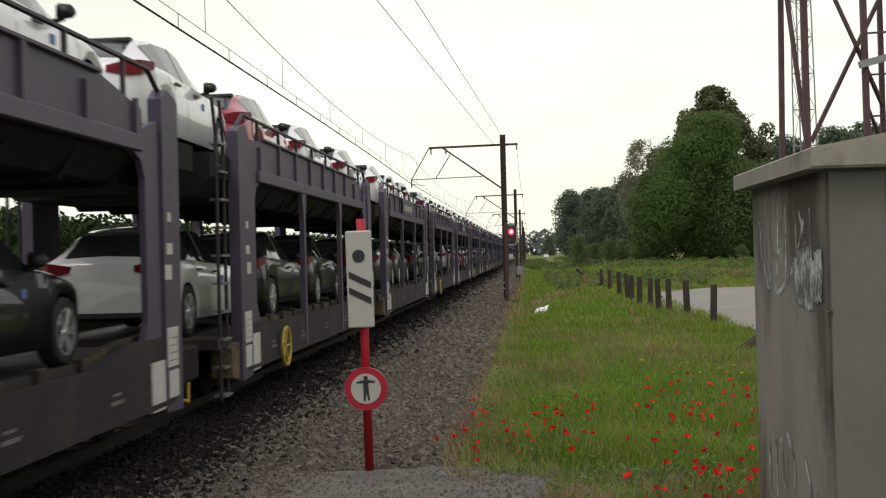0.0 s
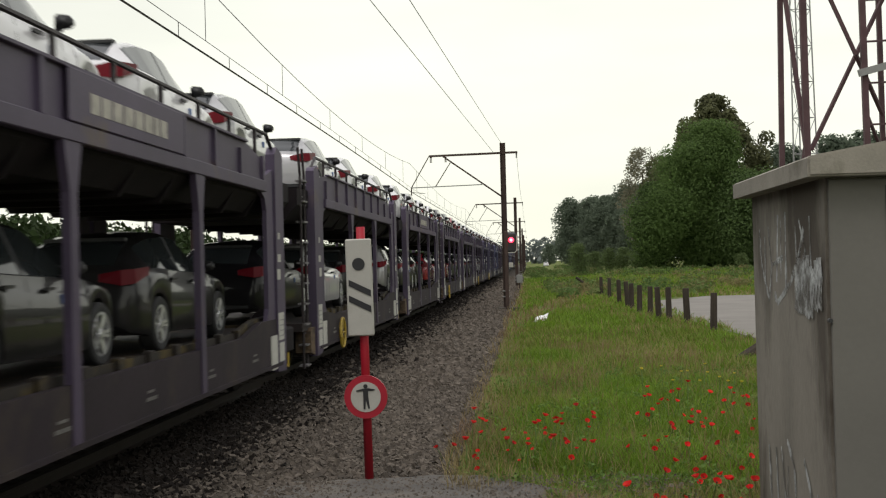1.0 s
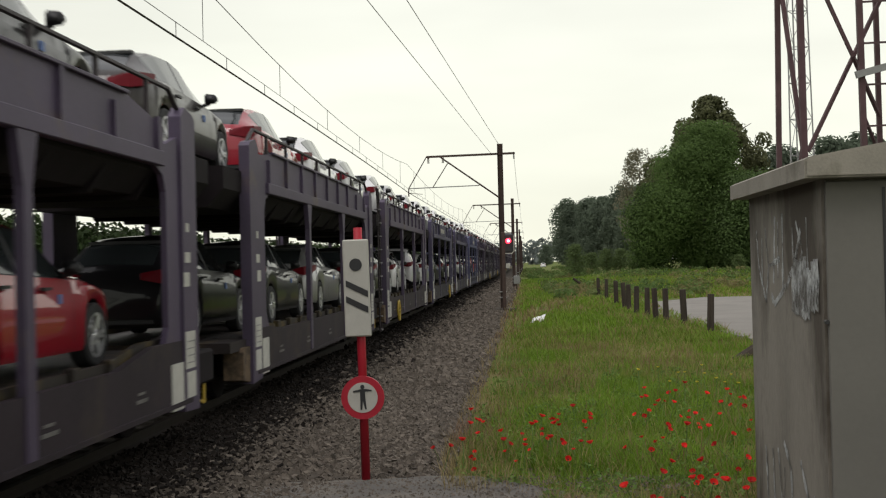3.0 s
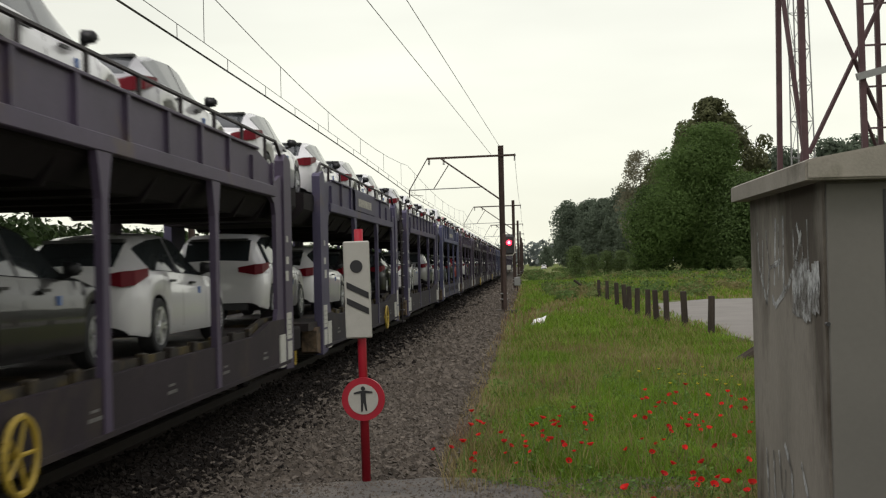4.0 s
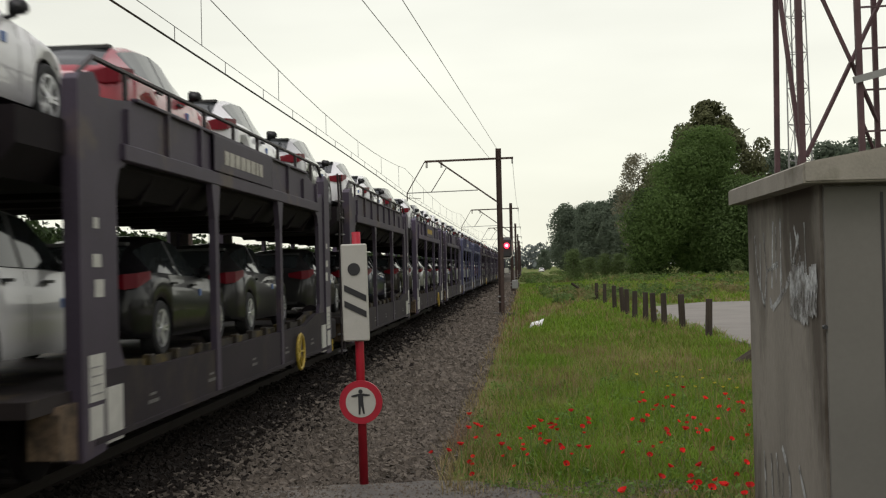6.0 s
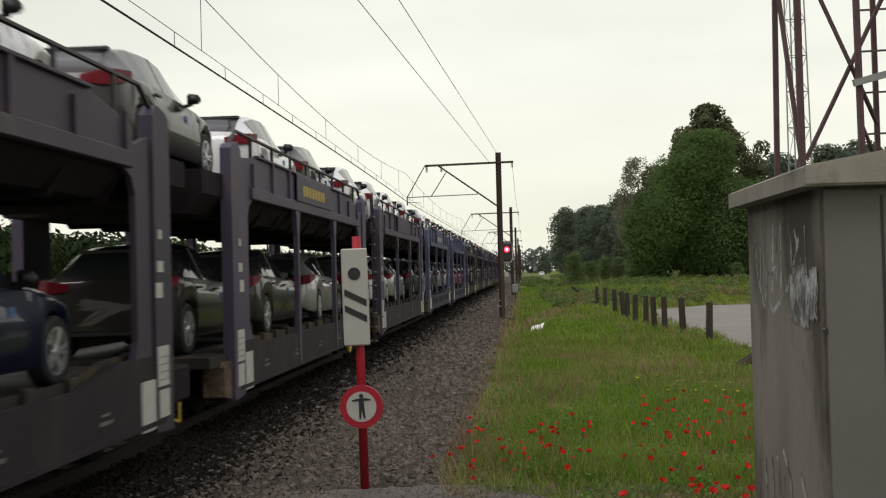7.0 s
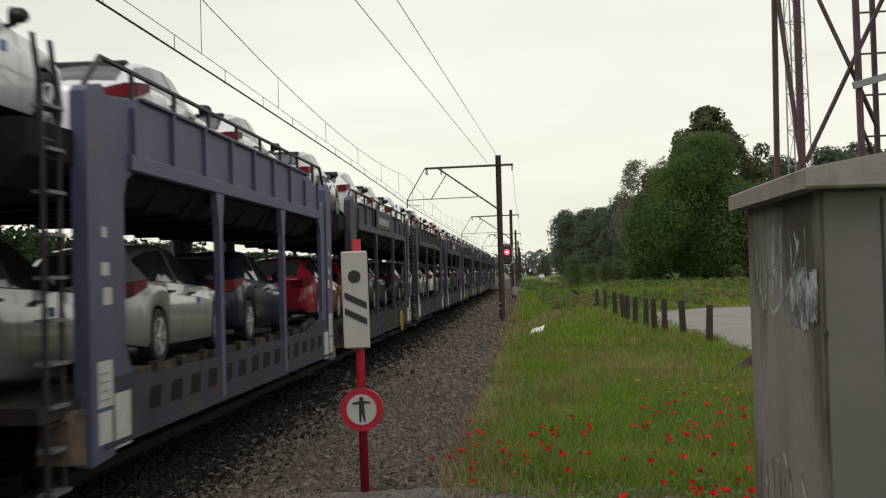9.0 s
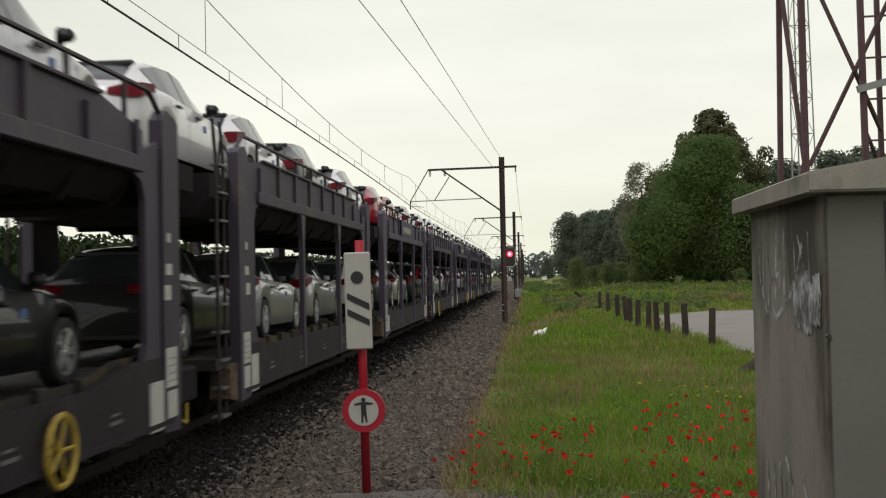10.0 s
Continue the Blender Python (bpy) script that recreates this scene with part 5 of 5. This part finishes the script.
# the wood behind, distance haze painted into its leaf colour
wood = build_tree(on_ground(8.6, 245), 14.4, 9.0, 1.0, 10000, 0.48, M_LEAF_HAZE, 31, "rounded tree of the distant wood, haze painted into its green", "trees of the wood", clump=0.2, top_heavy=0.1)
wood_b = build_tree(on_ground(12.5, 240), 13.6, 9.5, 1.0, 10000, 0.48, M_LEAF_HAZE, 32, "rounded tree of the distant wood, haze painted into its green", "trees of the wood", clump=0.2, top_heavy=0.15)
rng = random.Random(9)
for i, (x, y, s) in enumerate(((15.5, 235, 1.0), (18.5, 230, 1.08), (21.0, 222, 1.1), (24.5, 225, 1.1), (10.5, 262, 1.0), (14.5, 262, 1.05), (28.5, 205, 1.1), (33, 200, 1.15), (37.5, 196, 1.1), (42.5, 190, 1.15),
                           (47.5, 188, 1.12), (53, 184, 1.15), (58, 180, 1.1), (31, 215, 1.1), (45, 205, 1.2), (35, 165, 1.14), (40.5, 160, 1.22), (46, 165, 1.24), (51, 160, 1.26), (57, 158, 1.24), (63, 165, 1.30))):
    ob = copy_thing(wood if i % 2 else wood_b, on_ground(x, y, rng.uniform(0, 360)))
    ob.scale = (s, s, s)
# unseen trees added on beside the yard, to darken low reflections in the cars
for i in range(11):
    ob = copy_thing(wood if i % 2 else wood_b, on_ground(58 + 5 * math.sin(i * 2.3), 122 - 14 * i, 47 * i))
    ob.scale = (1.4, 1.4, 1.15)
# bushes and hedge at the meadow's end
bush = build_tree(on_ground(6.1, 150), 3.9, 3.6, 0.1, 3600, 0.2, M_LEAF_BUSH, 41, "round green bush at the meadow's end", "bushes", "bush", clump=0.24, top_heavy=0.1)
for i, (x, y, s) in enumerate(((8.6, 158, 0.72), (10.4, 156, 0.78), (12.3, 157, 0.75), (14.0, 152, 0.85), (16.2, 150, 0.7), (22.5, 128, 0.45), (26.5, 130, 0.5))):
    ob = copy_thing(bush, on_ground(x, y, i * 70))
    ob.scale = (s * 1.3, s, s * 0.95)
dark_tree = copy_thing(wood_b, on_ground(8.1, 480, 40))
dark_tree.scale = (0.8, 0.8, 0.62)

# tree line on the horizon, its haze painted into the colour
r = np.random.RandomState(5)
centres, radii = [], []
for i in range(420):
    x = -260 + i * 1.5
    for _ in range(2):
        centres.append((x + r.uniform(-2, 2), 760 + r.uniform(-10, 10), r.uniform(2, 12.5 + 2.0 * math.sin(x * 0.07))))
        radii.append(r.uniform(2.2, 4.2))
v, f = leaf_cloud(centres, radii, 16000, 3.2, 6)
tagged(part("far_woods", raw("far_woods", v, f, M_FAR_HAZE), M_FAR_HAZE), "grey-green line of woods on the horizon with painted haze", "woods", kind="stuff")

# hedge of young trees on the far side of the line
hedge = build_tree(pose(-25, 8, -0.3), 4.58, 12.5, 0.1, 7500, 0.34, M_HEDGE, 51, "dense dark green hedge tree behind the railway", "hedge behind the railway", "hedge_tree", clump=0.11, top_heavy=0.3, trunk=0.015)
for i in range(1, 34):
    ob = copy_thing(hedge, pose(-25 + rng.uniform(-1.5, 1.5), 8 + i * 8.2, -0.3, 0, 0, rng.uniform(0, 360)))
    q = rng.uniform(0.94, 1.03)
    ob.scale = (1, 1, q)


# ---- ballast stones ----
def ballast_top(x):
    return -0.20 - 0.07 * max(0.0, min(1.0, (x + 2.9) / 2.05))


def scatter_stones(n, y0, y1, size, seed, bias):
    r = np.random.RandomState(seed)
    x = -4.55 + 3.75 * r.rand(n)
    y = y0 + (y1 - y0) * r.rand(n) ** bias
    s = size * (0.55 + 0.9 * r.rand(n))
    z = np.array([ballast_top(q) for q in x]) + s * 0.15 + 0.035 * r.rand(n)
    corner = np.array([(a, b, c) for c in (-1, 1) for b in (-1, 1) for a in (-1, 1)], float) * 0.5
    pts = corner[None] * (0.65 + 0.6 * r.rand(n, 8, 1)) * (0.7 + 0.6 * r.rand(n, 1, 3)) * s[:, None, None]
    q = r.normal(size=(n, 4))
    q /= np.linalg.norm(q, axis=1)[:, None]
    w, a, b, c = q.T
    rot = np.stack([np.stack([1 - 2 * (b * b + c * c), 2 * (a * b - w * c), 2 * (a * c + w * b)], -1),
                    np.stack([2 * (a * b + w * c), 1 - 2 * (a * a + c * c), 2 * (b * c - w * a)], -1),
                    np.stack([2 * (a * c - w * b), 2 * (b * c + w * a), 1 - 2 * (a * a + b * b)], -1)], 1)
    pts = np.einsum("nij,nkj->nki", rot, pts) + np.stack([x, y, z], -1)[:, None]
    quad = np.array([(0, 2, 3, 1), (4, 5, 7, 6), (0, 1, 5, 4), (2, 6, 7, 3), (0, 4, 6, 2), (1, 3, 7, 5)])
    faces = (np.arange(n)[:, None, None] * 8 + quad[None]).reshape(-1, 4)
    return pts.reshape(-1, 3), faces


va, _ = scatter_stones(56000, 8.8, 22, 0.040, 1, 1.15)
vb, _ = scatter_stones(24000, 20, 62, 0.07, 2, 1.4)
vc, _ = scatter_stones(15000, 58, 150, 0.13, 4, 1.3)
va = np.concatenate([va, vb, vc])
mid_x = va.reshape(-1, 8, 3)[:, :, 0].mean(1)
# stones near the rails take the colour with the painted train shadow
shaded_oily = mid_x + 0.35 * np.random.RandomState(3).normal(size=len(mid_x)) < -3.12
for nm, pick, m, lab in (("ballast_stones", ~shaded_oily, M_STONE, "loose grey-brown ballast stones beside the rails"), ("oily_ballast_stones", shaded_oily, M_STONE_SHADED, "ballast stones next to the rails, blackened by oil and painted train shade")):
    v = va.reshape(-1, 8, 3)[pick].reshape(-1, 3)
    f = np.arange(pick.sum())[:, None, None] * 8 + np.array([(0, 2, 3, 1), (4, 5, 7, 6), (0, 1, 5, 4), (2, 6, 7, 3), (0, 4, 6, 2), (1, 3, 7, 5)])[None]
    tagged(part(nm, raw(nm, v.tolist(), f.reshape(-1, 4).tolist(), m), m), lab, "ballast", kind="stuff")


r = np.random.RandomState(12)
n = 5200
gx_, gy_ = -2.4 + 3.8 * r.rand(n), 9.6 + 2.6 * r.rand(n)
gs = 0.008 + 0.022 * r.rand(n) ** 2
gz = np.array([max(ground_z(q, w), -0.165 if w < 11.3 else -1) for q, w in zip(gx_, gy_)])
corner = np.array([(-1, -1, 0), (1, -1, 0), (1, 1, 0), (-1, 1, 0), (0, 0, 1.1)]) * 0.5
pts = corner[None] * gs[:, None, None] * (0.6 + 0.8 * r.rand(n, 5, 3)) + np.stack([gx_, gy_, gz], -1)[:, None]
f = (np.arange(n)[:, None, None] * 5 + np.array([(0, 1, 4), (1, 2, 4), (2, 3, 4), (3, 0, 4)])[None]).reshape(-1, 3)
tagged(part("loose_grit", raw("loose_grit", pts.reshape(-1, 3).tolist(), f.tolist(), M_STONE), M_STONE), "loose stone grit on the asphalt edge and bare soil", "grit", kind="stuff")


# ---- grass ----
def blades(n, area, height, width, seed, keep, lean=0.8):
    """Bent three-sided blades. area(r, n) gives the feet, keep(x, y) the chance to stand."""
    r = np.random.RandomState(seed)
    x, y = area(r, n)
    ok = np.array([r.rand() < keep(a, b) for a, b in zip(x, y)])
    x, y = x[ok], y[ok]
    n = len(x)
    z = np.array([ground_z(a, b) for a, b in zip(x, y)]) - 0.02
    h = height * (0.45 + 0.85 * r.rand(n)) * np.array([0.65 + 0.5 * noise.noise(Vector((a * 0.9, b * 0.6, 0))) + 0.25 for a, b in zip(x, y)])
    w = width * (0.6 + 0.8 * r.rand(n)) * (1 + np.clip(y - 14, 0, 60) * 0.035)
    t = r.rand(n) * 2 * np.pi
    l = lean * h * (0.3 + r.rand(n))
    dx, dy = np.cos(t), np.sin(t)
    px, py = -dy * w / 2, dx * w / 2
    foot = np.stack([x, y, z], -1)
    side = np.stack([px, py, np.zeros(n)], -1)
    mid = foot + np.stack([dx * l * 0.3, dy * l * 0.3, h * 0.55], -1)
    tip = foot + np.stack([dx * l, dy * l, h], -1)
    verts = np.stack([foot - side, foot + side, mid + side * 0.8, mid - side * 0.8, tip], 1).reshape(-1, 3)
    base = np.arange(n)[:, None] * 5
    faces = [tuple(q) for q in (base + np.array([[0, 1, 2, 3]])).tolist()] + [tuple(q) for q in (base + np.array([[3, 2, 4]])).tolist()]
    return verts.tolist(), faces


def wedge(y0, y1, u0=-0.075, u1=0.34, bias=1.6):
    """Feet spread over the meadow, denser near its front."""
    def area(r, n):
        y = y0 + (y1 - y0) * r.rand(n) ** bias
        x = np.maximum(-0.95, y * u0) + (y * u1 - np.maximum(-0.95, y * u0)) * r.rand(n)
        return x, y
    return area


def in_yard(x, y):
    return x > 5.5 + 0.5 * noise.noise(Vector((0.0, y * 0.4, 5.0))) and 28 < y < 62


def patch(x, y):
    return noise.noise(Vector((x * 0.55 + 7, y * 0.16, 1.5)))


def gaps(x, y):
    """Bare, gritty spots at the front of the meadow."""
    return smooth01(-0.05, 0.25, noise.noise(Vector((x * 1.7, y * 0.9, 8.0))) + 0.14 * (y - 10.6)) * 0.7 + 0.3


def dry_track(x, y):
    """A worn strip of straw-coloured grass that slants from the line to the end of the fence."""
    return smooth01(1.1, 0.3, abs(x - 0.5 - 0.12 * (y - 50))) if 36 < y < 100 else 0.0


def keep_green(x, y):
    if in_yard(x, y) or (y < 10.9 and x < 0.1) or (y < 9.8 and x < 0.7):
        return 0.0
    edge = smooth01(-0.85, 0.1, x + 0.35 * noise.noise(Vector((0.0, y * 0.5, 2.0))))
    dry = max(smooth01(0.02, 0.30, patch(x, y)), 1.6 * dry_track(x, y))
    return edge * (1 - 0.55 * dry) * (gaps(x, y) if y < 13.5 else 1.0)


def keep_dry(x, y):
    if in_yard(x, y) or (y < 10.6 and x < 0.1):
        return 0.0
    dry = max(smooth01(0.0, 0.30, patch(x, y)), 1.6 * dry_track(x, y))
    return max(0.65 * dry, 0.6 * smooth01(0.1, -0.4, x), 0.08 + 0.14 * smooth01(19, 12, y) + 0.25 * smooth01(1.6, 3.0, x) * smooth01(40, 12, y), 0.5 * smooth01(2.2, 3.4, x) * smooth01(24, 30, y))


for nm, n, area, h, w, seed, keep, m, lab in (
        ("meadow_grass", 125000, wedge(8.8, 34), 0.18, 0.009, 1, keep_green, M_GRASS, "fresh green meadow grass"),
        ("far_meadow_grass", 70000, wedge(30, 140, -0.024, 0.22, 1.25), 0.24, 0.018, 2, keep_green, M_GRASS, "green rough grass of the far meadow"),
        ("dry_grass", 60000, wedge(9.2, 36), 0.26, 0.006, 3, keep_dry, M_GRASS_DRY, "dry straw-coloured grass stalks among the green"),
        ("far_dry_grass", 22000, wedge(33, 110, -0.024, 0.2, 1.2), 0.28, 0.012, 4, keep_dry, M_GRASS_DRY, "dry straw-coloured tufts in the far meadow")):
    v, f = blades(n, area, h, w, seed, keep)
    tagged(part(nm, raw(nm, v, f, m), m), lab, "grass", kind="stuff")


r = np.random.RandomState(31)
centres, radii = [], []
for _ in range(420):
    y = 9.6 + 14 * r.rand() ** 1.5
    x = -0.7 + (0.19 * y + 0.7) * r.rand()
    if y < 11.0 and x < 0.1:
        continue
    centres.append((x, y, ground_z(x, y) + 0.03))
    radii.append(0.05 + 0.11 * r.rand())
v, f = leaf_cloud(centres, radii, 15000, 0.045, 32, 0.9)
tagged(part("meadow_weeds", raw("meadow_weeds", v, f, M_WEED), M_WEED), "leafy green weeds among the meadow grass", "weeds", kind="stuff")
centres, radii = [], []
for _ in range(520):
    y = 64 + 74 * r.rand()
    x = 1.5 + (0.20 * y) * r.rand()
    if noise.noise(Vector((x * 0.12, y * 0.05, 4.0))) < -0.12:
        continue
    centres.append((x, y, ground_z(x, y) + 0.1))
    radii.append(0.25 + 0.5 * r.rand())
for _ in range(260):
    y = 138 + 190 * r.rand()
    x = -0.6 + 9.5 * r.rand()
    if abs(x - 5.0) < 1.6 and y > 200:
        continue
    centres.append((x, y, ground_z(x, y) + 0.1))
    radii.append(0.35 + 0.6 * r.rand())
v, f = leaf_cloud(centres, radii, 30000, 0.24, 33, 0.7)
tagged(part("field_scrub", raw("field_scrub", v, f, M_SCRUB), M_SCRUB), "rough green and straw-coloured scrub on the field", "scrub", kind="stuff")


# ---- poppies, yellow flowers, litter ----
def build_poppy(seed, material, h, size, name, label, group):
    r = random.Random(seed)
    p = empty(name, pose(0, 0, 0), label, "flower", group)
    bm = bmesh.new()
    prev = Vector((0, 0, -0.02))
    for i in range(1, 4):
        nxt = Vector((0.03 * math.sin(seed + i) * i / 3, 0.02 * i / 3, h * i / 3))
        rod(bm, prev, nxt, 0.004, 5)
        prev = nxt
    part("stem", bm, M_STEM, p)
    bm = bmesh.new()
    for k in range(4):
        a = k * math.pi / 2 + r.uniform(-0.2, 0.2)
        ring = []
        for i in range(4):
            row = []
            for j in range(5):
                t = a + (j - 2) * 0.42 * (0.5 + i * 0.25)
                rad = size * i / 3 * (1 - 0.05 * abs(j - 2))
                row.append(bm.verts.new((prev.x + rad * math.cos(t), prev.y + rad * math.sin(t), prev.z + size * 0.75 * (i / 3) ** 1.6 + r.uniform(-1, 1) * size * 0.07)) if i else None)
            ring.append(row)
        c = bm.verts.new(prev)
        for j in range(4):
            bm.faces.new((c, ring[1][j], ring[1][j + 1]))
        for i in (1, 2):
            for j in range(4):
                bm.faces.new((ring[i][j], ring[i + 1][j], ring[i + 1][j + 1], ring[i][j + 1]))
    part("bloom", bm, material, p, smooth=True)
    bm = bmesh.new()
    bmesh.ops.create_icosphere(bm, subdivisions=1, radius=size * 0.22, matrix=Matrix.Translation(prev + Vector((0, 0, size * 0.2))))
    part("seed_head", bm, M_TRIM if name == "poppy" else material, p)
    return p


rng = random.Random(77)
base = [build_poppy(i, M_POPPY, 0.26 + 0.06 * i, 0.036, "poppy", "red poppy on a thin stem in the meadow grass", "poppies in the meadow") for i in range(3)]
spots = []
for i in range(72):
    u, d = rng.uniform(0.088, 0.19), 9.3 + 7.0 * rng.random() ** 1.2
    spots.append((u * d, d))
for i in range(44):
    spots.append((rng.uniform(-0.75, 0.62), rng.gauss(12.9, 0.9)))
for i in range(2):
    spots.append((rng.uniform(-1.0, -0.7), rng.uniform(11.3, 13)))
for i, (x, y) in enumerate(spots):
    at = pose(x, y, ground_z(x, y), rng.uniform(-5, 50), rng.uniform(-25, 25), rng.uniform(-60, 60))
    b = base[i % 3]
    if i < 3:
        b.matrix_basis = at
        q = b
    else:
        q = copy_thing(b, at)
    s = rng.uniform(0.6, 1.15)
    q.scale = (s, s, s)
yellow = None
for i in range(14):
    x, y = rng.uniform(1.6, 3.2), rng.uniform(15.5, 18.5)
    at = pose(x, y, ground_z(x, y), 0, 0, rng.uniform(0, 360))
    if yellow is None:
        yellow = build_poppy(9, M_YELLOW_FLOWER, 0.42, 0.026, "yellow_flower", "small yellow wildflower in the meadow grass", "yellow wildflowers")
        yellow.matrix_basis = at
    else:
        copy_thing(yellow, at)

bm = bmesh.new()
bmesh.ops.create_icosphere(bm, subdivisions=3, radius=1.0, matrix=Matrix.Diagonal((0.24, 0.17, 0.075, 1)))
for v in bm.verts:
    k = noise.noise(v.co * 9) * 0.7 + noise.noise(v.co * 22) * 0.3
    v.co *= 1 + k
    v.co.z += 0.5 * abs(v.co.x - 0.05) ** 1.2 * (1 if v.co.x > 0 else -0.3)
litter = part("plastic_bag", bm, M_LITTER)
litter.matrix_basis = pose(0.36, 41.0, ground_z(0.36, 41.0) + 0.12, 10, -12, 20)
tagged(litter, "crumpled white plastic bag lying in the grass", "litter")

# white car far down the road
road_car = copy_thing(car_kinds[("hatchback", "white")], pose(5.4, 390, ground_z(5.4, 390) + 0.01))
tagged(road_car, "small white car far away on the road", "car", "cars on the road")


# ---- the train rolls towards and past the camera ----
# metres rolled, by the second; every other tenth lags a little, and the train spurts on between 5.5 and 5.6 s
def rolled(t):
    on = 0.03 + 26.4 * t if t < 5.55 else 170.95 + 26.6 * (t - 5.6)
    return on - 0.3 * (round(t * 10) % 2) + (0.25 if abs(t - 5.0) < 0.01 else 0.0)


ROLL = [i / 10 for i in range(56)] + [5.5333, 5.5667] + [i / 10 for i in range(56, 101)]


def motions():
    for thing, at in moving:
        walk(thing, [(t, Matrix.Translation((0, -rolled(t), 0)) @ at) for t in ROLL])


motions()
